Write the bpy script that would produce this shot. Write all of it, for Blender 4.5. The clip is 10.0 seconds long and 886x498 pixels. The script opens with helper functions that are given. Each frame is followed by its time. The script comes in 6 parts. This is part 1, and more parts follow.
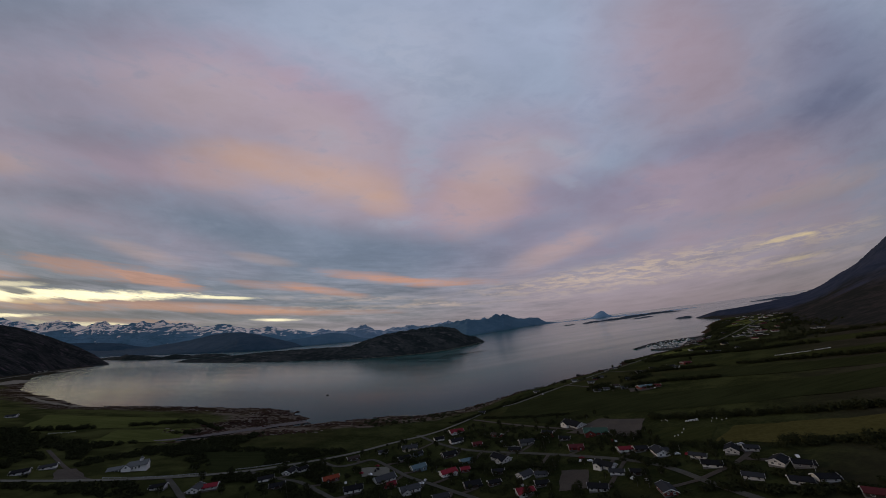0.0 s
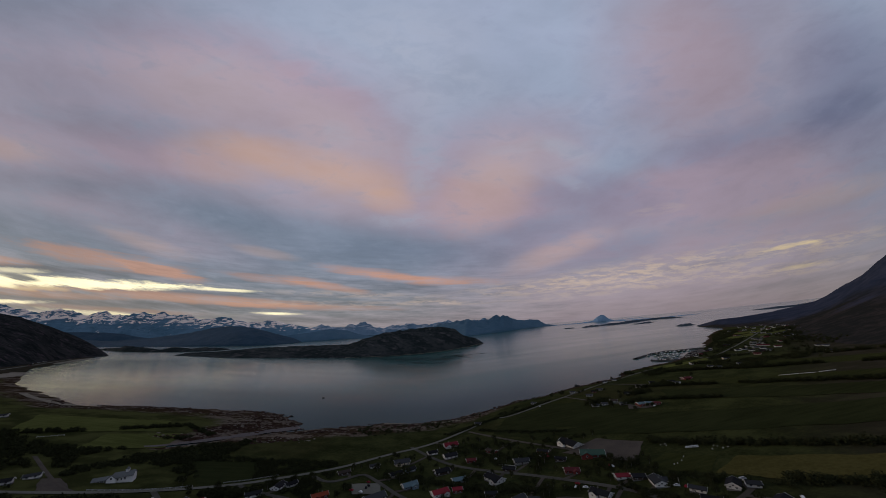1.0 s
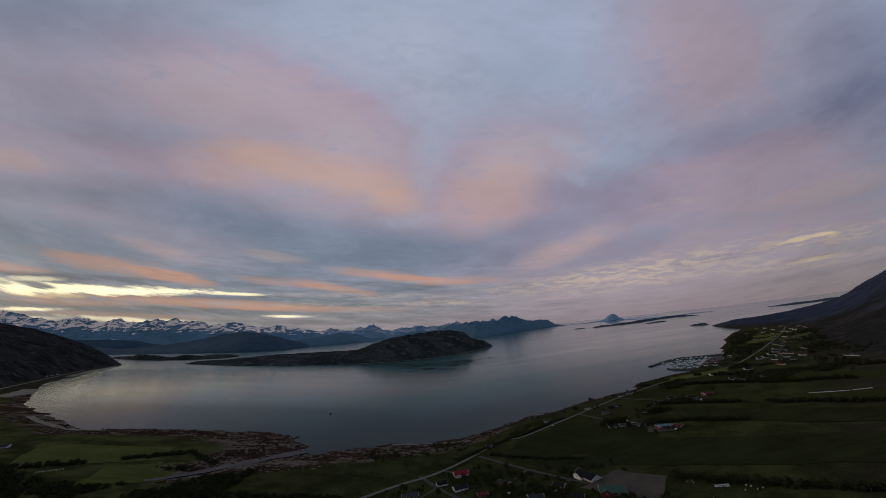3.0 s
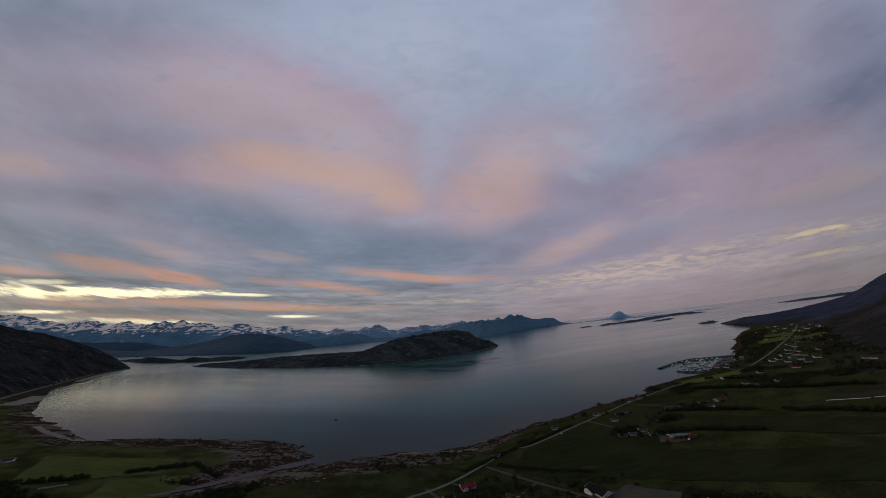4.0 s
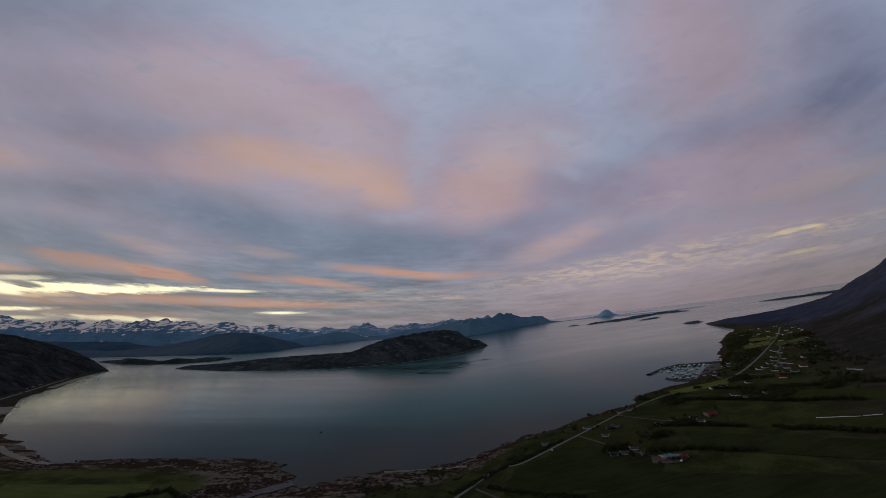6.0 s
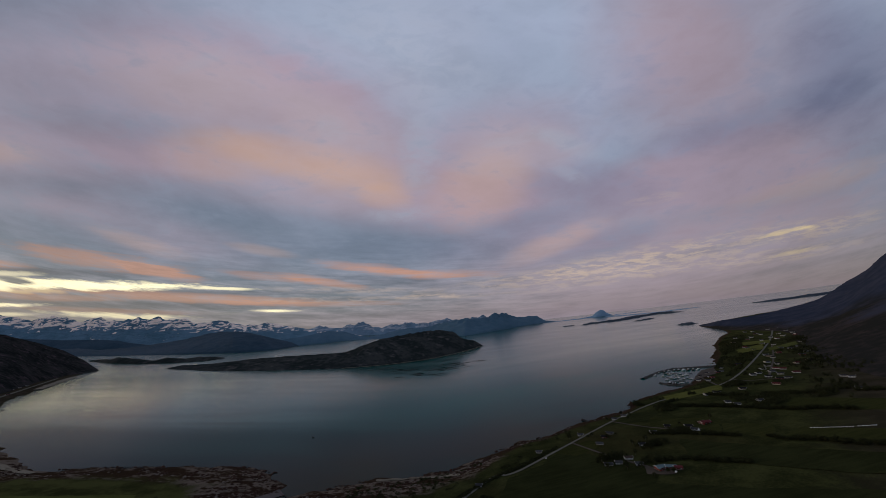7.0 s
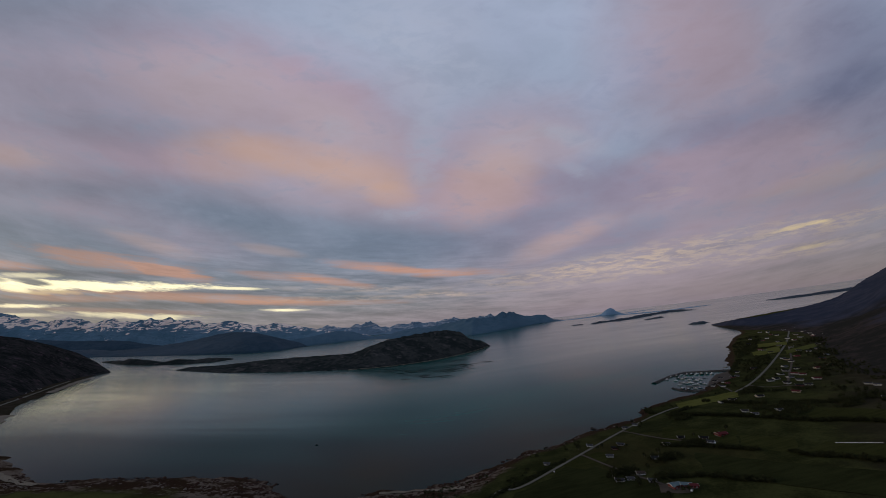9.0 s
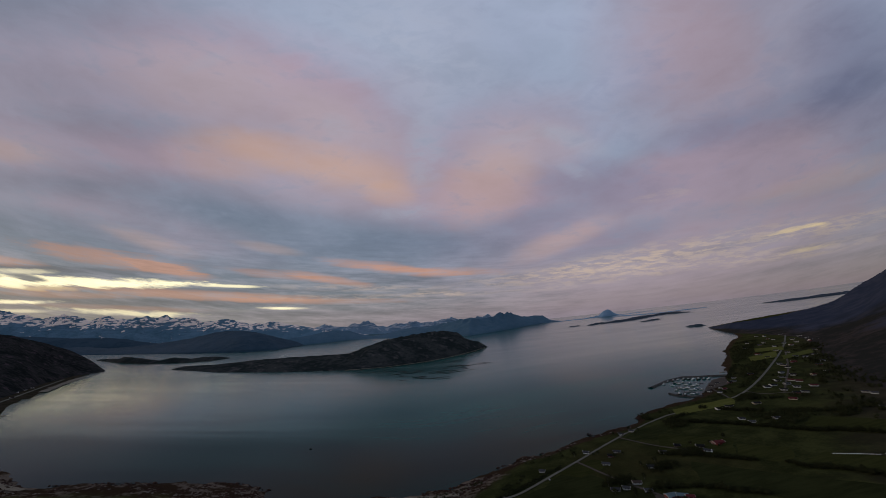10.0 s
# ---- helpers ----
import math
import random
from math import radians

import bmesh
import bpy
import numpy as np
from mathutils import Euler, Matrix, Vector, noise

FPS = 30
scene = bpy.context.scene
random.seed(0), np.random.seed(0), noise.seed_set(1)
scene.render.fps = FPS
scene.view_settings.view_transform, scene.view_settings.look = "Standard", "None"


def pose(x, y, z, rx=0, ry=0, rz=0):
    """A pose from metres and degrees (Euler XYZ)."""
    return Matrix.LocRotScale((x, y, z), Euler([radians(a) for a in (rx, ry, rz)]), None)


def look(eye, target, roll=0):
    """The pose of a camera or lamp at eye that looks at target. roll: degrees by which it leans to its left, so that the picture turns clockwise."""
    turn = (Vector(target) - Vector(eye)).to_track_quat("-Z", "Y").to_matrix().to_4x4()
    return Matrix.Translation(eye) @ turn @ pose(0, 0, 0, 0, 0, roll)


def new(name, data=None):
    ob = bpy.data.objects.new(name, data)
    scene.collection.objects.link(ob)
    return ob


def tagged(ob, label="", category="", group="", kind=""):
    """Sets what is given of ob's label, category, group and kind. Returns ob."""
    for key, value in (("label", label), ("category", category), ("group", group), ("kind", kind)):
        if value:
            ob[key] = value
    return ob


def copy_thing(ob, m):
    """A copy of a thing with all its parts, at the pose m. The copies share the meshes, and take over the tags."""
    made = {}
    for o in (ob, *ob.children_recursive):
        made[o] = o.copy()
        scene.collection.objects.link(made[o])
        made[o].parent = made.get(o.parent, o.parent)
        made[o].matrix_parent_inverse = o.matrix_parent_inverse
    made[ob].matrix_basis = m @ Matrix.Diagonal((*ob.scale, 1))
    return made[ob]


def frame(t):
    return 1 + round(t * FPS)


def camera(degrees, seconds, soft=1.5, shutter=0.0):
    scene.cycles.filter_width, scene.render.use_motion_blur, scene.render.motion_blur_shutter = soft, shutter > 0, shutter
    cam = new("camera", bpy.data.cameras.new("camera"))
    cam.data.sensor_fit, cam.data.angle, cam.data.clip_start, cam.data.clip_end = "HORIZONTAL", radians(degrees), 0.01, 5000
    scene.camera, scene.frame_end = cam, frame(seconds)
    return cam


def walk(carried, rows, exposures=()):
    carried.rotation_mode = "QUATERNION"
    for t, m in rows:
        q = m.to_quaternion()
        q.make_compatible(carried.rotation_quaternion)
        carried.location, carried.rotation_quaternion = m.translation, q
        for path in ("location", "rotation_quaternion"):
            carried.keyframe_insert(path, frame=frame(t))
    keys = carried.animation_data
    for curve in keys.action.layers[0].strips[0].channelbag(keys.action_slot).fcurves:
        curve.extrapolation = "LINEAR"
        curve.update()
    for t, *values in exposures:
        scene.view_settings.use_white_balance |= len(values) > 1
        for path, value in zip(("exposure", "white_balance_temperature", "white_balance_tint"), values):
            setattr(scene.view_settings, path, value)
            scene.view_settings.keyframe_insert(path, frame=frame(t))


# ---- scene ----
# ---- the flight ----
cam = camera(2 * math.degrees(math.atan(784 / 600)), 10.0, soft=0.8)
ROWS = [  # seconds, place, turn to the left, tilt up, lean
    (0, -8.00, -18.44, 94.49, -2.627, 14.468, 5.101),
    (0.5, -5.55, -16.36, 99.41, -1.777, 14.431, 3.666),
    (1, -4.87, -15.59, 105.15, -2.283, 14.220, 3.471),
    (1.5, -4.26, -14.27, 110.15, -2.071, 14.372, 3.409),
    (2, -3.38, -11.92, 114.85, -1.330, 14.313, 3.966),
    (2.5, -2.50, -9.25, 119.04, -1.335, 14.326, 4.169),
    (4, -0.55, -2.64, 132.42, -0.270, 14.097, 4.954),
    (4.5, -0.12, -0.18, 136.85, -0.364, 13.954, 5.110),
    (5, 1.16, 1.67, 141.66, -0.596, 13.797, 5.053),
    (5.5, 1.44, 3.77, 146.18, -1.260, 13.568, 5.124),
    (7, 4.10, 8.93, 158.51, -2.624, 13.106, 4.823),
    (7.5, 5.20, 10.95, 161.24, -2.491, 12.977, 4.861),
    (8, 5.61, 12.40, 164.43, -2.268, 12.764, 5.041),
    (8.5, 7.94, 15.64, 165.43, -1.401, 13.030, 5.120),
    (9, 10.00, 17.74, 168.37, -1.397, 12.921, 5.112),
    (9.5, 10.80, 18.67, 171.45, -1.549, 12.840, 4.872),
    (10, 12.39, 20.55, 174.08, -1.679, 12.804, 4.664),
]


SCALE = 1.25   # the plan below is fitted to the camera's view at four fifths of its final size and enlarged once at the end


def flown(x, y, z, turn, tilt, lean):
    return Matrix.Translation((x * SCALE, y * SCALE, z * SCALE)) @ Matrix.Rotation(radians(turn), 4, "Z") @ Matrix.Rotation(radians(90 + tilt), 4, "X") @ Matrix.Rotation(radians(-lean), 4, "Z")


walk(cam, [(row[0], flown(*row[1:])) for row in ROWS])

# ---- sky and light ----


class Nodes:
    """Short hand for building a node tree."""

    def __init__(self, tree):
        self.tree = tree
        tree.nodes.clear()

    def add(self, kind, **values):
        node = self.tree.nodes.new(kind)
        for key, value in values.items():
            if key in node.bl_rna.properties:
                setattr(node, key, value)
        return node

    def put(self, socket, value):
        if isinstance(value, bpy.types.NodeSocket):
            self.tree.links.new(value, socket)
        elif isinstance(value, (tuple, list)) and len(value) == 3 and socket.type == "RGBA":
            socket.default_value = (*value, 1)
        else:
            socket.default_value = value

    def math(self, op, a, b=0.0, c=0.0, clamp=False):
        node = self.add("ShaderNodeMath", operation=op, use_clamp=clamp)
        for socket, value in zip(node.inputs, (a, b, c)):
            self.put(socket, value)
        return node.outputs[0]

    def mix(self, a, b, factor, blend="MIX"):
        node = self.add("ShaderNodeMix", data_type="RGBA", blend_type=blend)
        for socket, value in ((node.inputs["Factor"], factor), (node.inputs[6], a), (node.inputs[7], b)):
            self.put(socket, value)
        return node.outputs[2]

    def ramp(self, value, lo, hi, a=0.0, b=1.0, smooth=True):
        node = self.add("ShaderNodeMapRange", interpolation_type="SMOOTHSTEP" if smooth else "LINEAR")
        for i, v in enumerate((value, lo, hi, a, b)):
            self.put(node.inputs[i], v)
        return node.outputs[0]

    def noise(self, vector, scale, detail=4.0, rough=0.5, distortion=0.0):
        node = self.add("ShaderNodeTexNoise")
        self.put(node.inputs["Vector"], vector)
        for key, value in (("Scale", scale), ("Detail", detail), ("Roughness", rough), ("Distortion", distortion)):
            node.inputs[key].default_value = value
        return node.outputs["Fac"]

    def vector(self, x, y, z=0.0):
        node = self.add("ShaderNodeCombineXYZ")
        for socket, value in zip(node.inputs, (x, y, z)):
            self.put(socket, value)
        return node.outputs[0]

    def split(self, vector):
        node = self.add("ShaderNodeSeparateXYZ")
        self.put(node.inputs[0], vector)
        return node.outputs

    def scaled(self, vector, sx, sy, sz):
        node = self.add("ShaderNodeVectorMath", operation="MULTIPLY")
        self.put(node.inputs[0], vector)
        node.inputs[1].default_value = (sx, sy, sz)
        return node.outputs[0]


SUN_TURN, SUN_HEIGHT = radians(-78), radians(6)   # low in the far left, behind the cloud bank

world = bpy.data.worlds.new("dusk_sky")
scene.world = world
world.use_nodes = True
w = Nodes(world.node_tree)
way = w.add("ShaderNodeTexCoord").outputs["Generated"]
dx, dy, dz = w.split(way)
ahead = w.math("MAXIMUM", dy, 0.08)
u = w.math("DIVIDE", dx, ahead)
v = w.math("DIVIDE", dz, ahead)
v = w.math("SUBTRACT", v, w.math("ADD", 0.02, w.math("ADD", w.math("MULTIPLY", u, -0.05), w.math("MULTIPLY", w.math("MULTIPLY", u, u), 0.06))))   # height over the horizon, bowed to fit the lens's view
high = w.math("ADD", w.math("MAXIMUM", v, 0.0), 0.20)
deck = w.vector(w.math("DIVIDE", u, high), w.math("DIVIDE", 1.0, high))   # the cloud deck as a level sheet seen from below: its streets run together far off
puffs = w.vector(w.math("DIVIDE", u, w.math("ADD", high, 0.5)), w.math("LOGARITHM", high, 2.718))   # its billows, flatter towards the horizon
fine = w.noise(w.scaled(puffs, 1.0, 1.0, 1), 3.3, 9, 0.58, 0.35)
broad = w.noise(w.scaled(deck, 0.8, 0.5, 1), 0.9, 4, 0.5, 0.4)
wisps = w.noise(w.scaled(puffs, 1.0, 1.3, 1), 10.0, 8, 0.62, 0.4)
streak = w.noise(w.vector(w.math("MULTIPLY", u, 4.0), w.math("MULTIPLY", w.math("SUBTRACT", v, w.math("MULTIPLY", w.math("MULTIPLY", u, u), 0.03)), 40.0)), 1.7, 9, 0.66, 0.15)
ragged = w.math("ADD", w.math("MULTIPLY", w.math("SUBTRACT", fine, 0.5), 2.0), w.math("MULTIPLY", w.math("SUBTRACT", wisps, 0.5), 1.0))
combed = w.math("ADD", w.math("MULTIPLY", w.math("SUBTRACT", streak, 0.5), 2.6), w.math("MULTIPLY", w.math("SUBTRACT", wisps, 0.5), 0.8))

torn = w.math("MULTIPLY", combed, 1.8)


def bank(cu, cv, su, sv, slope, amount, edge, soft, before):
    """A cloud bank about (cu, cv) whose edge is broken up by the deck's own texture; worked out after the banks before it, which keeps the shader small."""
    a = w.math("SUBTRACT", u if before is None else w.math("MULTIPLY_ADD", before, 1e-9, u), cu)
    b = w.math("SUBTRACT", v, w.math("MULTIPLY_ADD", a, slope, cv))
    a, b = w.math("DIVIDE", a, su), w.math("DIVIDE", b, sv)
    r = w.math("MULTIPLY_ADD", a, a, w.math("MULTIPLY_ADD", b, b, edge))
    return w.ramp(r, soft, -0.4, 0.0, amount)


def banks(rows, edge, soft=1.9):
    total = chain[0]
    for k, row in enumerate(rows):
        one = bank(*row, edge, soft, total)
        total = one if k == 0 else w.math("MAXIMUM" if soft < 1.9 else "ADD", total, one)
    chain[0] = w.math("MINIMUM", total, 1.0)
    return chain[0]


chain = [None]
PINK_BANKS = [(-1.178, 0.736, 0.657, 0.2463, 0.039, 0.6), (-0.532, 0.797, 0.454, 0.1824, -0.27, 0.5), (-0.262, 0.676, 0.206, 0.1298, -0.589, 0.5), (-1.228,
    0.473, 0.42, 0.0902, -0.002, 0.4), (-0.375, 0.44, 0.47, 0.0978, -0.126, 0.7), (0.229, 0.51, 0.265, 0.1603, 0.25, 0.7), (0.909, 0.839, 0.234, 0.3656, -0.156,
    0.5), (1.191, 0.887, 0.308, 0.3019, 0.145, 0.55), (1.162, 0.439, 0.44, 0.0923, 0.124, 0.75), (0.845, 0.317, 0.596, 0.1096, -0.016, 0.75), (0.88, 0.13,
    0.585, 0.0837, 0.052, 0.65), (0.311, 0.211, 0.209, 0.049, 0.076, 0.45), (-0.846, 0.254, 0.271, 0.0579, -0.19, 0.6), (-1.148, 0.342, 0.293, 0.0661, 0.045,
    0.35)]
ORANGE_BANKS = [(-0.357, 0.509, 0.256, 0.0605, -0.197, 0.6), (-0.652, 0.518, 0.168, 0.0772, -0.073, 0.45), (-0.266, 0.449, 0.18, 0.0549, -0.173, 0.3), (-0.125,
    0.391, 0.074, 0.0344, -0.134, 0.5), (0.181, 0.414, 0.139, 0.1057, 0.251, 0.5), (-1.38, 0.465, 0.156, 0.036, -0.035, 0.45), (0.399, 0.221, 0.137, 0.0316,
    0.303, 0.4), (1.305, 0.312, 0.256, 0.0326, 0.099, 0.3), (-0.859, 0.217, 0.144, 0.0214, -0.234, 0.4), (-0.494, 0.211, 0.086, 0.0141, -0.133, 0.35)]
EMBER_BANKS = [(-0.973, 0.152, 0.229, 0.0242, -0.07, 0.85), (-0.798, 0.133, 0.122, 0.0171, -0.14, 0.9), (-1.283, 0.112, 0.106, 0.0136, 0.017, 0.9), (-0.205,
    0.164, 0.118, 0.0138, -0.095, 0.6), (-0.071, 0.144, 0.151, 0.0119, -0.081, 0.7), (-0.323, 0.122, 0.117, 0.0118, -0.15, 0.7), (-0.475, 0.13, 0.135, 0.0102,
    -0.081, 0.5), (-0.723, 0.061, 0.353, 0.0132, 0.0, 0.85), (-1.075, 0.033, 0.186, 0.0098, 0.062, 0.6), (0.063, 0.139, 0.134, 0.0119, -0.046, 0.45), (-1.163,
    0.043, 0.153, 0.0082, 0.082, 0.8), (-0.374, 0.055, 0.264, 0.0082, 0.008, 0.5), (-0.919, 0.008, 0.25, 0.0081, 0.044, 0.45)]
PEACH_BANKS = [(0.363, 0.116, 0.255, 0.0234, 0.058, 0.5), (0.589, 0.141, 0.262, 0.0338, 0.089, 0.6), (0.942, 0.16, 0.288, 0.0305, 0.065, 0.55), (1.264, 0.159,
    0.205, 0.027, 0.052, 0.55), (1.097, 0.096, 0.266, 0.0197, 0.007, 0.45), (0.77, 0.111, 0.242, 0.0199, 0.018, 0.45), (0.024, 0.073, 0.116, 0.0082, -0.01,
    0.6), (-0.224, 0.094, 0.25, 0.01, -0.011, 0.4), (0.526, 0.088, 0.307, 0.0132, 0.047, 0.35), (-0.274, 0.067, 0.248, 0.0082, 0.016, 0.4), (0.74, 0.332, 0.092,
    0.0166, 0.077, 0.25)]
DARK_BANKS = [(-0.803, 0.357, 0.345, 0.0682, -0.049, 0.55), (-0.374, 0.261, 0.521, 0.065, -0.046, 0.45), (-1.146, 0.23, 0.306, 0.0503, -0.003, 0.6), (-0.612,
    0.159, 0.154, 0.0345, -0.015, 0.45), (-0.135, 0.206, 0.341, 0.0491, -0.023, 0.5), (-1.169, 0.164, 0.266, 0.0174, 0.002, 0.5), (0.553, 0.382, 0.194, 0.0755,
    -0.107, 0.5), (0.322, 0.282, 0.143, 0.0452, 0.127, 0.55), (0.551, 0.203, 0.163, 0.0348, 0.19, 0.45), (1.208, 0.572, 0.315, 0.0692, 0.172, 0.42), (1.558,
    0.689, 0.213, 0.277, 0.262, 0.75), (0.903, 0.528, 0.18, 0.0521, 0.162, 0.22), (-1.442, 1.022, 0.541, 0.1258, 0.005, 0.4), (-0.998, 0.587, 0.289, 0.0525,
    -0.033, 0.3), (-1.283, 0.367, 0.206, 0.0344, 0.008, 0.4)]
SHADOW_BANKS = [(-1.036, 0.109, 0.327, 0.0085, 0.046, 0.6), (-0.809, 0.07, 0.505, 0.0066, 0.04, 0.7), (-0.888, 0.028, 0.601, 0.0114, 0.06, 0.85), (-0.505,
    0.015, 0.46, 0.0097, 0.024, 0.5), (-1.085, -0.006, 0.267, 0.0064, 0.093, 0.5), (-0.106, 0.119, 0.25, 0.0135, -0.076, 0.4), (1.117, 0.055, 0.265, 0.0145,
    0.021, 0.35), (0.885, 0.147, 0.214, 0.0101, 0.052, 0.3), (1.225, 0.105, 0.162, 0.0082, 0.01, 0.3), (-1.226, 0.097, 0.157, 0.0084, 0.05, 0.5)]
GLOW_BANKS = [(-1.065, 0.072, 0.393, 0.015, 0.06, 1.6), (-1.224, 0.085, 0.103, 0.0101, 0.109, 0.5), (-1.234, 0.052, 0.153, 0.0165, 0.11, 1.0), (-0.625, 0.092,
    0.118, 0.005, 0.017, 0.7), (-0.439, 0.033, 0.079, 0.0049, 0.016, 0.9), (-1.206, -0.002, 0.118, 0.0064, 0.108, 1.0), (-0.884, -0.003, 0.216, 0.0096, 0.03,
    0.7), (-1.2, -0.027, 0.117, 0.0064, 0.107, 0.5)]
PALE_BANKS = [(-0.02, 0.884, 0.24, 0.3054, 0.192, 0.4), (0.002, 0.658, 0.11, 0.1712, -0.395, 0.4), (0.008, 0.492, 0.054, 0.0498, -0.043, 0.6), (-0.291, 0.633,
    0.049, 0.0531, -0.008, 0.5), (0.477, 0.56, 0.107, 0.0449, -0.462, 0.5), (0.474, 0.439, 0.054, 0.0291, -0.45, 0.35), (0.348, 0.572, 0.133, 0.0247, 0.134,
    0.4), (-0.613, 0.176, 0.095, 0.0261, -0.066, 0.3), (-0.193, 1.035, 0.407, 0.1499, -0.024, 0.3), (0.2, 0.734, 0.223, 0.1764, -0.308, 0.2)]
NOTCH_BANKS = [(-0.003, 0.543, 0.063, 0.1264, 0.177, 0.6), (-0.067, 0.331, 0.106, 0.0297, 0.073, 0.45), (-0.282, 0.627, 0.049, 0.0424, -0.236, 0.4), (-0.714,
    0.87, 0.089, 0.0306, 0.529, 0.25), (0.477, 0.556, 0.103, 0.0367, -0.461, 0.5), (0.477, 0.439, 0.057, 0.0271, -0.451, 0.4), (0.312, 0.575, 0.114, 0.0185,
    0.139, 0.3)]
BLUSH_BANKS = [(-0.548, 0.696, 0.368, 0.1641, -0.261, 0.6), (-0.227, 0.576, 0.182, 0.1036, -0.583, 0.4), (-0.83, 0.82, 0.3, 0.1155, -0.062, 0.35), (0.343,
    0.535, 0.158, 0.081, 0.027, 0.5), (0.214, 0.541, 0.134, 0.1016, 0.254, 0.35), (0.993, 0.922, 0.179, 0.2597, -0.167, 0.3), (-0.375, 0.411, 0.341, 0.0676,
    -0.103, 0.4), (-1.343, 0.47, 0.173, 0.0601, 0.012, 0.25)]
GILT_BANKS = [(1.194, 0.168, 0.054, 0.0085, -0.031, 0.9), (1.113, 0.168, 0.083, 0.0085, 0.071, 0.6), (1.133, 0.099, 0.089, 0.0066, 0.021, 0.4), (-1.163, 0.044,
    0.153, 0.0082, 0.082, 0.8)]
CLOUDLETS = [(-1.194, 0.07, 0.063, 0.01, -0.04, 1.5), (-0.587, 0.021, 0.066, 0.0049, 0.034, 0.6), (-1.29, 0.064, 0.035, 0.0067, 0.019, 0.8)]

sky = w.add("ShaderNodeTexSky", sky_type="NISHITA", sun_disc=False, sun_elevation=SUN_HEIGHT, sun_rotation=SUN_TURN)
sky_out = w.add("ShaderNodeVectorMath", operation="SCALE")
w.put(sky_out.inputs[0], sky.outputs[0])
sky_out.inputs["Scale"].default_value = 0.02
west = w.ramp(u, 0.9, -0.4)   # greener grey over the sunset side, violet away from it
clear = w.mix((0.205, 0.245, 0.330), (0.345, 0.405, 0.540), w.ramp(v, 0.20, 0.60))
veil = w.mix(w.mix((0.230, 0.235, 0.345), (0.335, 0.300, 0.430), w.ramp(fine, 0.3, 0.7)), w.mix((0.210, 0.240, 0.320), (0.318, 0.310, 0.405), w.ramp(fine, 0.3, 0.7)), west)
colour = w.mix(clear, veil, w.ramp(broad, 0.38, 0.66, 0.1, 0.7))
low = w.ramp(v, 0.03, 0.22, 1.0, 0.0)
colour = w.mix(colour, w.mix(w.mix((0.170, 0.165, 0.225), (0.122, 0.150, 0.195), west), w.mix((0.285, 0.235, 0.285), (0.270, 0.245, 0.280), west), w.ramp(w.math("ADD", streak, w.ramp(u, -0.2, 0.6, 0.0, 0.16)), 0.30, 0.70)), w.math("MULTIPLY", low, 0.85))
mottle = w.ramp(wisps, 0.40, 0.64, 0.45, 1.15)   # small fleecy clouds
colour = w.mix(colour, (0.410, 0.440, 0.550), w.math("MULTIPLY", banks(PALE_BANKS, ragged), mottle, clamp=True))
colour = w.mix(colour, (0.405, 0.305, 0.385), w.math("MULTIPLY", banks(PINK_BANKS, ragged, 3.0), 0.92))
colour = w.mix(colour, (0.485, 0.392, 0.440), w.math("MULTIPLY", banks(BLUSH_BANKS, ragged, 2.6), 0.9))
colour = w.mix(colour, w.mix((0.172, 0.180, 0.300), (0.145, 0.182, 0.260), west), w.math("MULTIPLY", banks(DARK_BANKS, ragged, 2.5), 0.85))
colour = w.mix(colour, (0.640, 0.405, 0.310), w.math("MULTIPLY", banks(ORANGE_BANKS, ragged, 2.3), 0.82))
colour = w.mix(colour, (0.390, 0.420, 0.520), w.math("MULTIPLY", banks(NOTCH_BANKS, ragged), mottle, clamp=True))
gaps = w.math("MULTIPLY", w.ramp(w.math("ADD", w.math("MULTIPLY", wisps, 0.6), w.math("MULTIPLY", fine, 0.4)), 0.50, 0.66, 0.0, 0.34), w.ramp(v, 0.06, 0.25))
colour = w.mix(colour, w.mix((0.215, 0.225, 0.335), (0.215, 0.250, 0.335), west), gaps)   # the grey deck shows through
colour = w.mix(colour, w.mix((0.150, 0.140, 0.200), (0.105, 0.110, 0.155), west), w.math("MULTIPLY", banks(SHADOW_BANKS, combed, 2.2), 0.95))
colour = w.mix(colour, (0.610, 0.305, 0.215), w.math("MULTIPLY", banks(EMBER_BANKS, torn, 2.0), 0.85))
flecks = w.ramp(w.noise(w.vector(w.math("MULTIPLY", u, 6.0), w.math("MULTIPLY", v, 34.0)), 2.4, 7, 0.66, 0.3), 0.42, 0.60, 0.15, 1.1)   # small broken cloudlets
colour = w.mix(colour, (0.560, 0.430, 0.375), w.math("MULTIPLY", banks(PEACH_BANKS, combed, 2.0), flecks, clamp=True))
colour = w.mix(colour, (0.860, 0.660, 0.380), banks(GILT_BANKS, torn, 1.5))
colour = w.mix(colour, (1.75, 1.55, 0.98), banks(GLOW_BANKS, torn, 1.4))
colour = w.mix(colour, (0.215, 0.215, 0.225), banks(CLOUDLETS, combed, 1.5))
colour = w.mix(colour, (0.255, 0.215, 0.265), w.math("MULTIPLY", w.ramp(v, 0.0, 0.07, 0.6, 0.0), w.ramp(u, -0.9, 0.3, 0.25, 1.0)))
shade = w.math("MULTIPLY", w.math("ADD", w.ramp(fine, 0.25, 0.75, 0.88, 1.08, False), w.math("MULTIPLY", w.math("SUBTRACT", wisps, 0.5), 0.20)), w.math("ADD", 1.0, w.math("MULTIPLY", w.math("SUBTRACT", streak, 0.5), w.math("MULTIPLY", w.ramp(v, 0.06, 0.33, 1.1, 0.0), w.ramp(u, -0.2, 0.7, 1.0, 0.30)))))
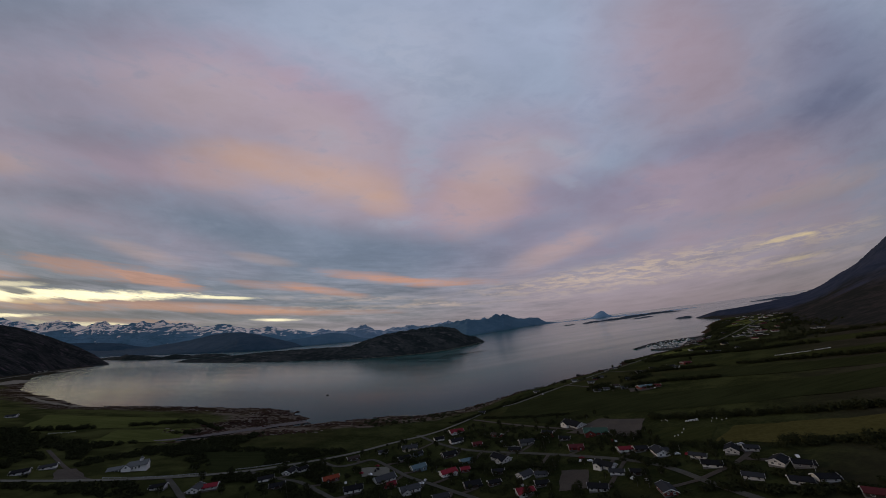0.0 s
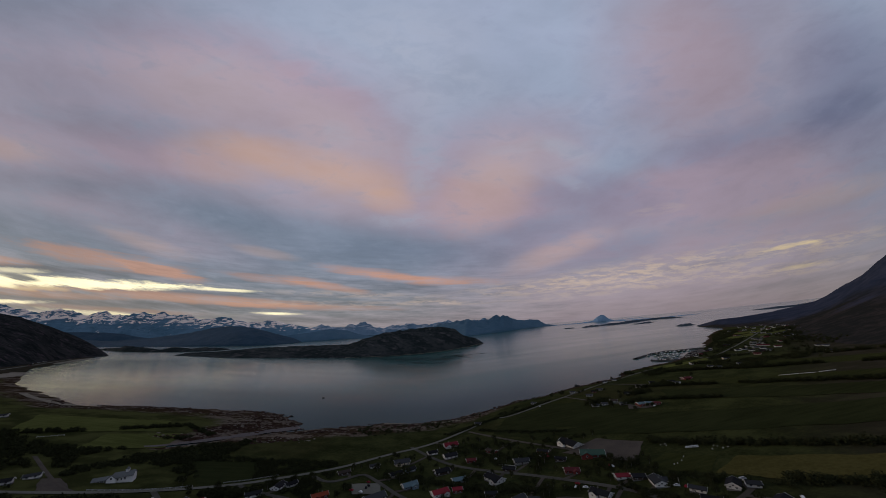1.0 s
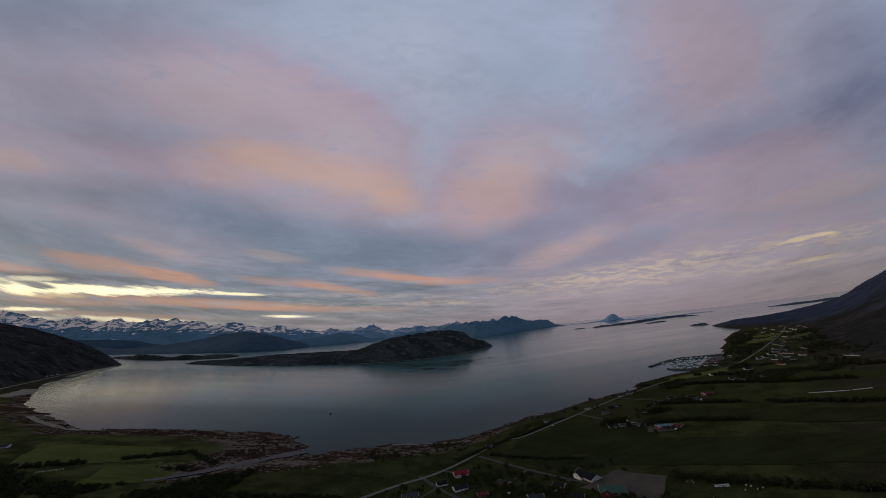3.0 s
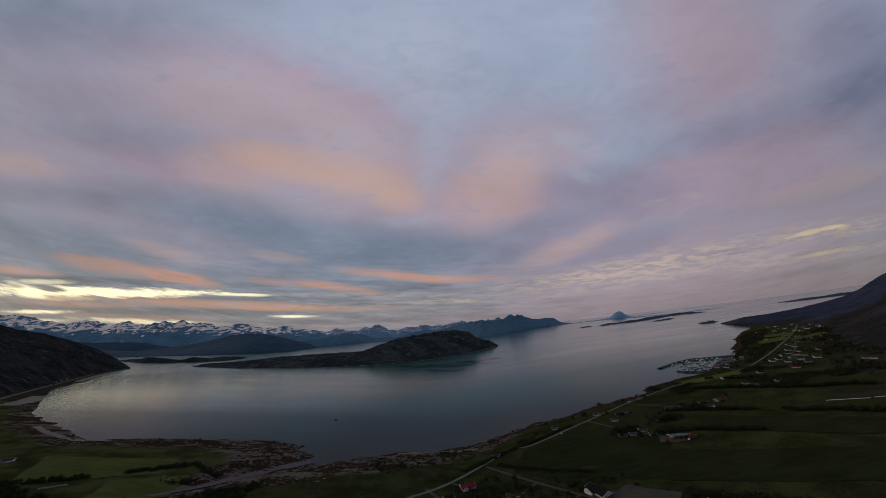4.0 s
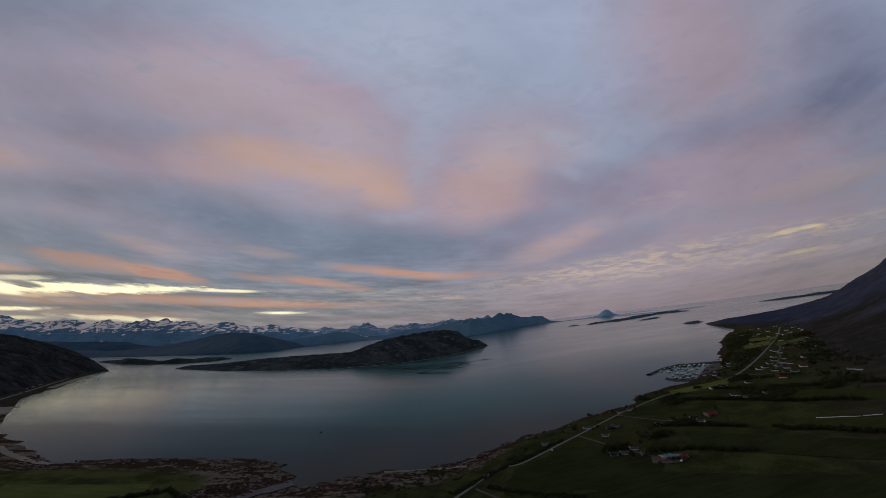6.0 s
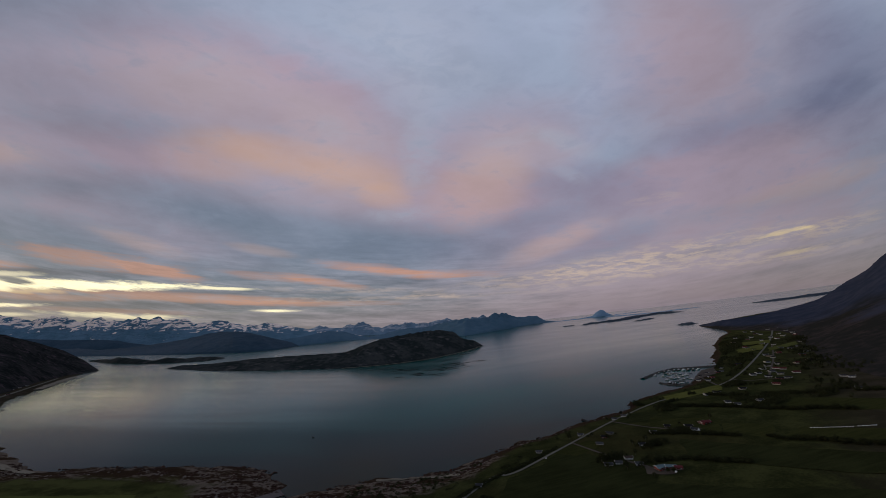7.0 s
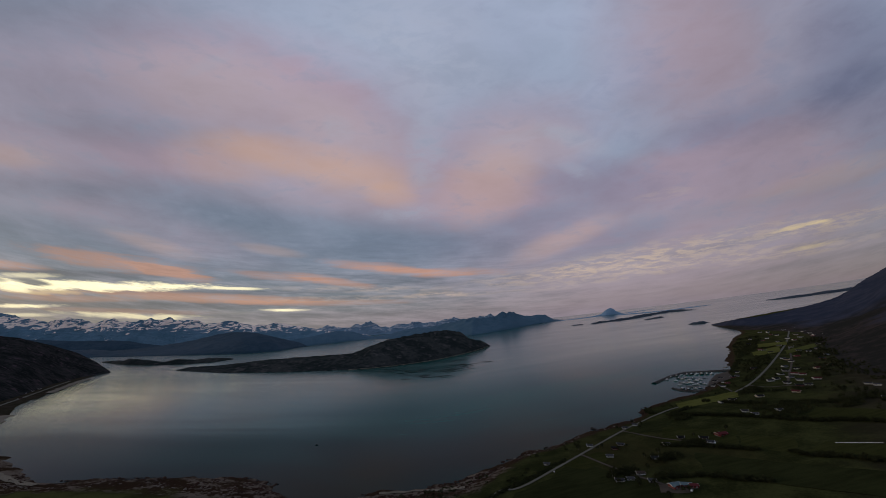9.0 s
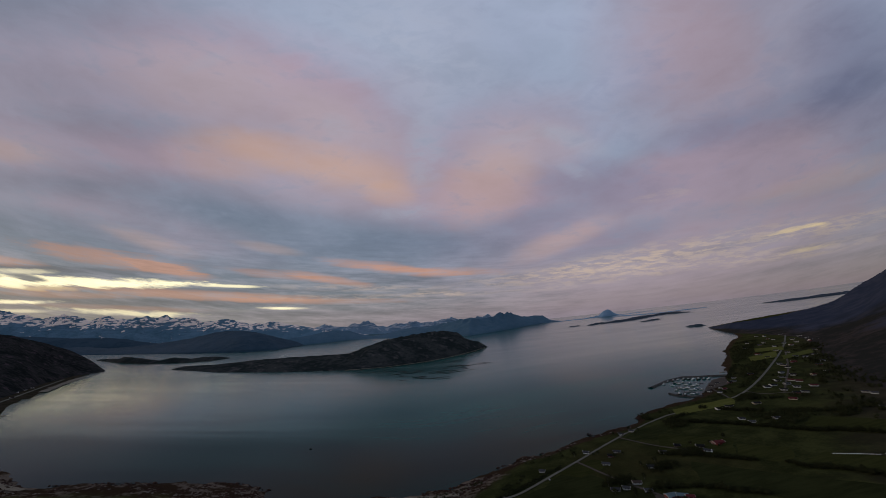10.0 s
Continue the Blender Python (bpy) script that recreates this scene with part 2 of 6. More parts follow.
shade = w.math("MULTIPLY", shade, w.math("MULTIPLY", w.ramp(u, 0.4, 1.3, 1.0, 0.76), w.math("MULTIPLY", w.ramp(u, -0.2, -1.2, 1.0, 0.80), w.ramp(v, 0.60, 1.0, 1.0, 1.14))))   # duller away from the middle of the deck
dim = w.add("ShaderNodeVectorMath", operation="SCALE")
w.put(dim.inputs[0], colour)
w.put(dim.inputs["Scale"], shade)
colour = dim.outputs[0]
add = w.add("ShaderNodeVectorMath", operation="ADD")
w.put(add.inputs[0], colour)
w.put(add.inputs[1], sky_out.outputs[0])
back = w.add("ShaderNodeBackground")
w.put(back.inputs[0], add.outputs[0])
back.inputs[1].default_value = 0.87
w.put(w.add("ShaderNodeOutputWorld").inputs[0], back.outputs[0])

sun = new("sun", bpy.data.lights.new("sun", "SUN"))
sun.data.energy, sun.data.angle, sun.data.color = 1.1, radians(12), (1.0, 0.78, 0.58)
sun.matrix_world = look((0, 0, 0), (-math.sin(SUN_TURN), -math.cos(SUN_TURN), -math.tan(SUN_HEIGHT)))

# ---- materials ----


def material(name, build, roughness=0.9, specular=0.3, sheen=0.0):
    mat = bpy.data.materials.new(name)
    mat.use_nodes = True
    n = Nodes(mat.node_tree)
    shader = n.add("ShaderNodeBsdfPrincipled")
    shader.inputs["Roughness"].default_value = roughness
    shader.inputs["Specular IOR Level"].default_value = specular
    shader.inputs["Sheen Weight"].default_value, shader.inputs["Sheen Roughness"].default_value = sheen, 0.5   # the bloom of grass seen along the ground
    shader.inputs["Sheen Tint"].default_value = (0.52, 0.55, 0.26, 1)
    n.shader = shader
    n.place = n.scaled(n.add("ShaderNodeNewGeometry").outputs["Position"], 1 / SCALE, 1 / SCALE, 1 / SCALE)   # in the plan's units
    n.put(n.add("ShaderNodeOutputMaterial").inputs[0], shader.outputs[0])
    colour = build(n)
    if colour is not None:
        n.put(shader.inputs["Base Color"], colour)
    return mat


def bump(n, height, strength, distance):
    node = n.add("ShaderNodeBump")
    node.inputs["Strength"].default_value, node.inputs["Distance"].default_value = strength, distance * SCALE
    n.put(node.inputs["Height"], height)
    n.put(n.shader.inputs["Normal"], node.outputs[0])


def two_tone(a, b, small, large, lo=0.35, hi=0.65, relief=0.0, depth=0.3, third=None):
    """Two colours that mix at two scales, with an optional relief."""
    def build(n):
        grain, patch = n.noise(n.place, small, 5, 0.6), n.noise(n.place, large, 4, 0.55)
        out = n.mix(a, b, n.ramp(n.math("ADD", n.math("MULTIPLY", grain, 0.5), n.math("MULTIPLY", patch, 0.5)), lo, hi))
        if third:
            out = n.mix(out, third, n.ramp(n.noise(n.place, large * 2.3, 5, 0.6), 0.56, 0.68))
        if relief:
            bump(n, grain, relief, depth)
        return out
    return build


def sea_build(n):
    x, y, z = n.split(n.place)
    ripple = n.noise(n.scaled(n.place, 0.6, 1.4, 1.0), 0.16, 4, 0.55, 0.3)
    swell = n.noise(n.scaled(n.place, 0.4, 1.3, 1.0), 0.035, 4, 0.55, 0.6)
    wind = n.noise(n.scaled(n.place, 0.35, 1.8, 1.0), 0.006, 5, 0.6, 0.8)
    turned = n.add("ShaderNodeVectorRotate", rotation_type="Z_AXIS")
    n.put(turned.inputs["Vector"], n.place)
    turned.inputs["Angle"].default_value = radians(35)
    crests = n.noise(n.scaled(turned.outputs[0], 0.012, 0.12, 0.0), 1.0, 3, 0.5, 0.3)   # long low wind waves in the bay's corner
    bay = n.math("MULTIPLY", n.ramp(n.math("ADD", x, n.math("MULTIPLY", wind, 300.0)), 60.0, -330.0), n.ramp(y, 430.0, 560.0))
    waves = n.math("ADD", n.math("MULTIPLY", ripple, 0.25), n.math("MULTIPLY", swell, 1.0))
    bump(n, n.math("MULTIPLY", n.math("ADD", waves, n.math("MULTIPLY", n.math("MULTIPLY", crests, bay), 1.0)), n.ramp(y, 900.0, 1900.0, 1.0, 0.0)), 0.065, 1.2)
    n.put(n.shader.inputs["Roughness"], n.math("ADD", n.ramp(wind, 0.30, 0.72, 0.12, 0.18), n.math("ADD", n.ramp(y, 500.0, 2600.0, 0.0, 0.03), n.math("MULTIPLY", n.ramp(x, 500.0, -300.0), n.ramp(y, 900.0, 1700.0, 0.0, 0.05)))))
    n.shader.inputs["IOR"].default_value = 1.33
    # reflection made stronger far off and in the bay's corner to brighten them
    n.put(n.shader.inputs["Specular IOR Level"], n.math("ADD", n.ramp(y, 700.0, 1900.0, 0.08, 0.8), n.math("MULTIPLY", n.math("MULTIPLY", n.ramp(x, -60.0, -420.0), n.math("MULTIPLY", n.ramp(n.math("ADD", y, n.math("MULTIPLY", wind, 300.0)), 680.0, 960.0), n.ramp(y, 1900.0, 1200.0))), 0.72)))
    # teal is put into the near reflection, fading out with distance
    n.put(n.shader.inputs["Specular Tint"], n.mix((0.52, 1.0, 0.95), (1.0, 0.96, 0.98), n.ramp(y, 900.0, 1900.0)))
    return n.mix(n.mix((0.0, 0.013, 0.014), (0.0, 0.019, 0.020), n.ramp(wind, 0.4, 0.7)), n.mix((0.0, 0.058, 0.053), (0.0, 0.080, 0.070), n.ramp(wind, 0.4, 0.7)), n.ramp(n.math("ADD", y, n.math("MULTIPLY", wind, 260.0)), 520.0, 900.0))   # darker near, paler teal farther out: the dimming is put into the colour


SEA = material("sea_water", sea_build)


def ground_build(n):
    """Meadow and heath with darker scrub; bare rock and weed near the tide line, by height over the water."""
    grain, patch, wide = n.noise(n.place, 0.5, 5, 0.65), n.noise(n.place, 0.045, 5, 0.6), n.noise(n.place, 0.008, 3, 0.5)
    out = n.mix((0.011, 0.014, 0.005), (0.036, 0.040, 0.014), n.ramp(n.math("ADD", n.math("MULTIPLY", grain, 0.35), n.math("MULTIPLY", patch, 0.65)), 0.38, 0.66))
    out = n.mix(out, (0.028, 0.023, 0.010), n.ramp(wide, 0.52, 0.72, 0, 0.6))
    tide = n.add("ShaderNodeAttribute", attribute_name="tide").outputs["Fac"]
    tide = n.math("ADD", tide, n.math("MULTIPLY", n.math("SUBTRACT", patch, 0.5), 1.6))
    x, y, z = n.split(n.place)
    shingle = n.mix((0.034, 0.020, 0.015), (0.112, 0.088, 0.071), n.ramp(x, 60.0, 180.0, 1.0, 0.0))   # pale rock shows only on the wide flats
    blot = n.math("ADD", n.math("MULTIPLY", n.noise(n.scaled(n.place, 0.7, 1.6, 1), 0.035, 6, 0.66, 0.8), 0.62), n.math("MULTIPLY", n.noise(n.place, 0.22, 5, 0.65), 0.38))
    olive_grass = n.mix((0.022, 0.024, 0.008), (0.054, 0.056, 0.019), n.ramp(patch, 0.38, 0.62))
    out = n.mix(out, olive_grass, n.ramp(n.math("ADD", x, n.math("MULTIPLY", wide, 160.0)), 20.0, -160.0, 0.0, 0.75))   # lighter olive grass mixed in towards the bay's corner
    weed = n.mix((0.024, 0.013, 0.009), shingle, n.ramp(blot, 0.47, 0.56))
    out = n.mix(weed, out, n.ramp(tide, 0.9, 1.6))
    moor = n.math("SUBTRACT", n.math("SUBTRACT", x, y), n.math("MULTIPLY", n.math("SUBTRACT", patch, 0.5), 160.0))
    out = n.mix(out, n.mix((0.020, 0.017, 0.012), (0.034, 0.027, 0.021), n.ramp(patch, 0.4, 0.6)), n.math("MAXIMUM", n.ramp(moor, -20.0, 90.0), n.ramp(x, -690.0, -800.0)))   # brown heath towards the foot of the mountains
    bump(n, grain, 0.6, 0.6)
    return out


GROUND = material("meadow_and_shore", ground_build, 0.95, 0.0, 0.03)
WORN = material("worn_tarmac", two_tone((0.046, 0.043, 0.035), (0.072, 0.068, 0.056), 1.2, 0.08), 0.95, 0.05)
ASPHALT = material("asphalt", two_tone((0.095, 0.091, 0.074), (0.130, 0.126, 0.104), 1.2, 0.08), 0.95, 0.05)
GRAVEL = material("gravel", two_tone((0.031, 0.024, 0.017), (0.057, 0.044, 0.032), 1.4, 0.09, relief=0.3), 0.95)
SAND = material("pale_sand", two_tone((0.115, 0.098, 0.070), (0.180, 0.154, 0.112), 0.6, 0.04), 0.95)
FOREST = material("birch_slope", two_tone((0.010, 0.013, 0.013), (0.034, 0.033, 0.033), 0.09, 0.016, 0.40, 0.62, 0.12, 2.0, (0.058, 0.044, 0.050)), 0.95, 0.0)
ISLAND = material("island_heath", two_tone((0.018, 0.023, 0.023), (0.043, 0.046, 0.044), 0.05, 0.010, 0.42, 0.60, 0.5, 6.0, (0.070, 0.066, 0.064)), 0.95, 0.0)


def shoulder_build(n):
    """Mountainside with blue-grey haze put into its colour, over brown heath and birch scrub."""
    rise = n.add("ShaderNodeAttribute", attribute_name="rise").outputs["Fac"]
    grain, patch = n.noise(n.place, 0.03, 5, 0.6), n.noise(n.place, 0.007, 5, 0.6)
    # the blue in these tones stands in for haze
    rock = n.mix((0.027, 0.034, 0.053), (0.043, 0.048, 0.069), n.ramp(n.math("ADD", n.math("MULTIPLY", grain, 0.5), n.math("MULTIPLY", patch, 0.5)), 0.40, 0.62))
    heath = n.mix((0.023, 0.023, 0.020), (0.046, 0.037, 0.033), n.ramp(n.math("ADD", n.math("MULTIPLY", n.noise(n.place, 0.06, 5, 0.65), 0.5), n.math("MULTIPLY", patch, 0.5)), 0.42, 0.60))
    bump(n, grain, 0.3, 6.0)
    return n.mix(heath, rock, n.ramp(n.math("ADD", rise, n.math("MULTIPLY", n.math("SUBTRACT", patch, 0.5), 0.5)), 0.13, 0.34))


MOUNTAIN = material("mountain_shoulder", shoulder_build, 0.95, 0.0)
# blue distance haze is put into the base colours of these four
SKERRY = material("hazed_skerry_rock", two_tone((0.036, 0.048, 0.064), (0.060, 0.074, 0.092), 0.03, 0.004), 0.95, 0.0)
HILL_NEAR = material("hazed_dark_hill", two_tone((0.020, 0.045, 0.068), (0.032, 0.060, 0.088), 0.02, 0.003, relief=0.6, depth=20), 0.95, 0.1)
HILL_MID = material("hazed_blue_hill", two_tone((0.052, 0.108, 0.155), (0.072, 0.132, 0.182), 0.015, 0.002, relief=0.6, depth=30), 0.95, 0.1)
HILL_FAR = material("hazed_pale_range", two_tone((0.150, 0.245, 0.345), (0.185, 0.285, 0.390), 0.01, 0.002, relief=0.6, depth=30), 0.95, 0.1)


def snowy(hazed_a, hazed_b, snow, lowest, reach):
    """Rock with blue haze put into its colours, and old snow in the gullies of the upper slopes."""
    def build(n):
        x, y, z = n.split(n.place)
        rise = n.add("ShaderNodeAttribute", attribute_name="rise").outputs["Fac"]
        gully = n.noise(n.scaled(n.place, 0.7, 0.7, 2.2), 0.0150, 6, 0.62, 0.8)
        drift = n.noise(n.scaled(n.place, 1.0, 1.0, 0.4), 0.0022, 3, 0.5)   # some faces hold more snow than others
        rock = n.mix(hazed_a, hazed_b, n.ramp(n.noise(n.place, 0.008, 5, 0.6), 0.4, 0.62))
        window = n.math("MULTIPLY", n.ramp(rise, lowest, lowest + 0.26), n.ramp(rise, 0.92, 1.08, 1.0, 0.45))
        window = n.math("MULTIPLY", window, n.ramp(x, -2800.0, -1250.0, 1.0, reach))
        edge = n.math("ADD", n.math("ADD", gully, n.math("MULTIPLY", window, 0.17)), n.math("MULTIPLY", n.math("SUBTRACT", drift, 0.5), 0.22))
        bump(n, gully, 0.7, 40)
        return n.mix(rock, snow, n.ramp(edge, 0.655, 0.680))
    return build


# pink evening light is put into the nearer range's snow colour
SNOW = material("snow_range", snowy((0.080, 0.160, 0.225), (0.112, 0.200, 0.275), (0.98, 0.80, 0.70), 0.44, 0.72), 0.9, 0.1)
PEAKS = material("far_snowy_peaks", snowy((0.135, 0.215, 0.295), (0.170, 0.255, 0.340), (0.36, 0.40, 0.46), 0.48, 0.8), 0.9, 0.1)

# ---- the lie of land and sea, bent to fit the camera's view ----
COAST = [(1185, 1530), (1055, 1285), (947, 1109), (818, 993), (699, 875), (600, 754), (508, 649), (450, 604), (403, 560), (367, 546),
         (335, 541), (308, 537), (275, 530), (262, 507), (245, 495), (205, 490), (175, 484), (140, 471), (96, 467), (66, 453), (42, 439), (14, 424),
         (-22, 417), (-67, 410), (-97, 394), (-136, 374), (-165, 350), (-186, 326), (-206, 302), (-224, 284), (-226, 286), (-207, 307), (-189, 331),
         (-171, 358), (-154, 380), (-159, 398), (-176, 416), (-211, 428), (-261, 427), (-298, 422), (-326, 417), (-352, 411), (-378, 402), (-405, 398), (-428, 409),
         (-452, 424), (-476, 440), (-530, 470), (-590, 510), (-640, 557), (-740, 645), (-852, 760), (-1014, 970), (-1224, 1233), (-1542, 1677)]
SHORE = COAST + [(-1500, 1500), (-5000, 1500), (-5000, -3000), (6500, -3000), (6500, 3000), (1500, 1650)]


# dished up towards the sides to imitate the lens's bow in the view
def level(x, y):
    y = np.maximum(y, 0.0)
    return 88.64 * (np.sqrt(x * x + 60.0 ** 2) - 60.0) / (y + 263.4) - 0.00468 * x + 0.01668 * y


def shore(x, y):
    """Distance from the water's edge, positive on land."""
    x = np.asarray(x, float); y = np.asarray(y, float)
    d = np.full(x.shape, 1e9); inside = np.zeros(x.shape, bool)
    for (ax, ay), (bx, by) in zip(SHORE, SHORE[1:] + SHORE[:1]):
        ex, ey = bx - ax, by - ay
        s = np.clip(((x - ax) * ex + (y - ay) * ey) / (ex * ex + ey * ey), 0, 1)
        d = np.minimum(d, np.hypot(x - ax - s * ex, y - ay - s * ey))
        if ey: inside ^= ((ay > y) != (by > y)) & (x < ax + (y - ay) * ex / ey)
    return np.where(inside, d, -d)


def land_rise(x, y):
    d = shore(x, y)
    ragged_edge = 5.0 * np.sin(0.085 * x + 2.0 * np.sin(0.047 * y)) * np.sin(0.11 * y + 1.3 * np.sin(0.06 * x)) + 2.6 * np.sin(0.27 * x + 0.19 * y) * np.sin(0.31 * y - 0.12 * x + 1.0)
    d = d + ragged_edge * np.clip(1 - np.abs(d) / 60.0, 0, 1) * np.clip((y - 330) / 60, 0, 1)   # small points and coves
    rise = 2.0 + 8.5 * np.exp(-((x - 60) / 220.0) ** 2)
    return np.where(d > 0, rise * (1 - np.exp(-np.maximum(d, 0) / 52.0)), np.maximum(d * 0.12, -8))


# far water is raised to meet the horizon as the camera sees it
def bent_sea_level(x, y):
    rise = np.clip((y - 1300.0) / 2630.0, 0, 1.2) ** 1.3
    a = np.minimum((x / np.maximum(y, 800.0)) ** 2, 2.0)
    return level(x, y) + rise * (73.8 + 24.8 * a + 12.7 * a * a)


def mesh_object(name, verts, faces, mat, parent=None, smooth=True):
    data = bpy.data.meshes.new(name)
    data.from_pydata([tuple(p) for p in verts], [], [tuple(f) for f in faces])
    data.materials.append(mat)
    if smooth:
        data.polygons.foreach_set("use_smooth", [True] * len(data.polygons))
    data.update()
    ob = new(name, data)
    ob.parent = parent
    return ob


def grid_faces(rows, cols):
    a = (np.arange(rows - 1)[:, None] * cols + np.arange(cols - 1)).ravel()
    return np.stack([a, a + 1, a + cols + 1, a + cols], -1).tolist()


def attribute(ob, name, values):
    ob.data.attributes.new(name, "FLOAT", "POINT").data.foreach_set("value", np.asarray(values, np.float32).ravel())


# one sheet of ground, finer near the flight, that goes on below the sea to the horizon
depth = np.concatenate([[-2500, -1200, -600, -300, -120, -30], np.geomspace(75, 900, 190) - 25, np.geomspace(900, 3930, 60)])
across = np.concatenate([-np.geomspace(1.05, 3.2, 30)[::-1], np.linspace(-1.04, 1.04, 241), np.geomspace(1.05, 3.2, 30)])
yy = np.repeat(depth[:, None], len(across), 1)
xx = across[None] * (np.maximum(np.abs(yy), 60) * 0.92 + 60)
shore_d = shore(xx, yy)
lump = np.array([noise.fractal((x * 0.02, y * 0.02, 0.3), 1.0, 2.0, 5) for x, y in zip(xx.ravel(), yy.ravel())]).reshape(xx.shape)
zz = bent_sea_level(xx, yy) + land_rise(xx, yy) + np.where(shore_d > -40, lump * 0.2, 0)
ground = mesh_object("ground", np.stack([xx, yy, zz], -1).reshape(-1, 3), grid_faces(*xx.shape), GROUND)
flat = 9 + 46 * np.exp(-((xx + 120) / 165) ** 2) + 18 * np.exp(-((xx + 520) / 180) ** 2)   # the flats are wide at the river mouth and in the bay's corner
flat *= np.clip((yy - 285) / 80, 0.15, 1)
attribute(ground, "tide", np.clip(shore_d / flat, -1, 4))
tagged(ground, "dark green coastal meadow and heath with a rocky weed-covered tide line", "ground", kind="structure")

yy = np.repeat(np.concatenate([[-2500, -600], np.geomspace(60, 3940, 90)])[:, None], 121, 1)
xx = np.linspace(-1, 1, 121)[None] * np.maximum(np.abs(yy) * 1.45, 900)
sea = mesh_object("water", np.stack([xx, yy, bent_sea_level(xx, yy)], -1).reshape(-1, 3), grid_faces(*xx.shape), SEA)
tagged(sea, "calm grey-blue fjord water reflecting the pink evening sky", "sea", kind="structure")


def resample(points, count):
    p = np.array(points, float)
    s = np.concatenate([[0], np.cumsum(np.linalg.norm(np.diff(p[:, :2], axis=0), axis=1))])
    t = np.linspace(0, s[-1], count)
    return np.stack([np.interp(t, s, p[:, i]) for i in range(p.shape[1])], -1)


def ridge(name, foot, crest, mat, label, category, across=160, up=34, power=1.0, rough=0.10, jag=0.03, size=0.004, back=0.7):
    """A mountainside from a foot line up to a crest line and down behind it, roughened by gullies and knolls."""
    f, c = resample(foot, across), resample(crest, across)
    fz = f[:, 2] if f.shape[1] == 3 else bent_sea_level(f[:, 0], f[:, 1])
    rise = np.maximum(c[:, 2] - fz, 0.5)
    verts, high = [], []
    for j in range(up + 10):
        s = min(j / (up - 1), 1)
        behind = max(0.0, (j - up + 1) / 10)
        h = s ** power * (1 - behind ** 1.5)
        for i in range(across):
            x = f[i, 0] + (c[i, 0] - f[i, 0]) * (s + behind * back)
            y = f[i, 1] + (c[i, 1] - f[i, 1]) * (s + behind * back)
            k = noise.fractal((x * size, y * size, 1.7), 1.0, 2.1, 6)
            e = noise.fractal((x * size * 5, y * size * 5, 7.7), 0.9, 2.1, 4)
            z = fz[i] + rise[i] * (h + rough * k * math.sin(math.pi * min(s, 0.98)) + jag * e * h)
            verts.append((x, y, z - (12 if j == 0 or behind == 1 else 0)))
            high.append(h + 0.1 * k)
    ob = mesh_object(name, verts, grid_faces(up + 10, across), mat)
    attribute(ob, "rise", high)
    return tagged(ob, label, category, kind="structure")


ridge("left_mountain", [(-739, 552), (-908, 747), (-1036, 918), (-1236, 1169), (-1374, 1387), (-1392, 1528)],
      [(-1717, 1052, 374), (-1641, 1112, 332), (-1599, 1177, 309), (-1618, 1287, 284), (-1610, 1369, 270), (-1637, 1499, 241), (-1637, 1623, 199), (-1518,
    1585, 155), (-1409, 1548, 106)],
      FOREST, "dark wooded mountainside above the bay", "mountain", rough=0.06, jag=0.008, size=0.006, across=220, up=100)
ridge("island", [(-1120, 1534), (-854, 1403), (-616, 1362), (-362, 1370), (-198, 1434), (8, 1614), (150, 1736), (255, 1881)],
      [(-1128, 1542, 89), (-1084, 1556, 96), (-929, 1523, 94), (-751, 1550, 98), (-561, 1566, 94), (-395, 1598, 90), (-327, 1642, 112), (-280, 1678, 125),
    (-230, 1714, 135), (-175, 1768, 140), (-126, 1814, 147), (-69, 1854, 148), (-33, 1878, 153), (53, 1919, 149), (115, 1927, 132), (147, 1896, 102),
    (183, 1880, 87), (216, 1883, 81), (259, 1887, 51)],
      ISLAND, "dark heathery island hill with bare rock faces", "island", rough=0.16, jag=0.05, size=0.008, power=0.8, across=260, up=44)
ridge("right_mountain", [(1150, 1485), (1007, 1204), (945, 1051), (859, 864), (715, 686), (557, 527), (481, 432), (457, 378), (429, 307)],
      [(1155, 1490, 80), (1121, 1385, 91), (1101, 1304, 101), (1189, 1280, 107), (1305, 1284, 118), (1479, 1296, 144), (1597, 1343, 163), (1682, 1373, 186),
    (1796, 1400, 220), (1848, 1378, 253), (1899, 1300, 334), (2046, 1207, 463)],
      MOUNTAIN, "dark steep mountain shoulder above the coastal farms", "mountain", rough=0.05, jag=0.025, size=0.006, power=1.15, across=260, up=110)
ridge("low_island", [(-1998, 2120), (-1680, 1912), (-1493, 1831), (-1281, 1811), (-1180, 1874), (-1151, 1992)],
      [(-2003, 2125, 143), (-1915, 2082, 146), (-1736, 1972, 143), (-1679, 1948, 149), (-1593, 1911, 142), (-1505, 1878, 129), (-1434, 1862, 118), (-1382,
    1876, 127), (-1295, 1890, 115), (-1242, 1921, 116), (-1195, 1966, 111), (-1154, 1997, 99)],
      ISLAND, "low dark wooded spit across the sound", "island", rough=0.2, jag=0.2, size=0.01, power=0.6)
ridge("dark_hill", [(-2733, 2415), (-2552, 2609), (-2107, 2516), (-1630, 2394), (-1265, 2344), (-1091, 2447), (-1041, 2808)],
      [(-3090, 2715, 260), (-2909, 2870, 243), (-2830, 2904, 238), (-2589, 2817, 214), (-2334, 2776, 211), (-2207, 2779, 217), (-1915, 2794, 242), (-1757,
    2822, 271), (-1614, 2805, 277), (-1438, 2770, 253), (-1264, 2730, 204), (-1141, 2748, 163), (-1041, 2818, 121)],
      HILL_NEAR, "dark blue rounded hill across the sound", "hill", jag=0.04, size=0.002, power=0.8)
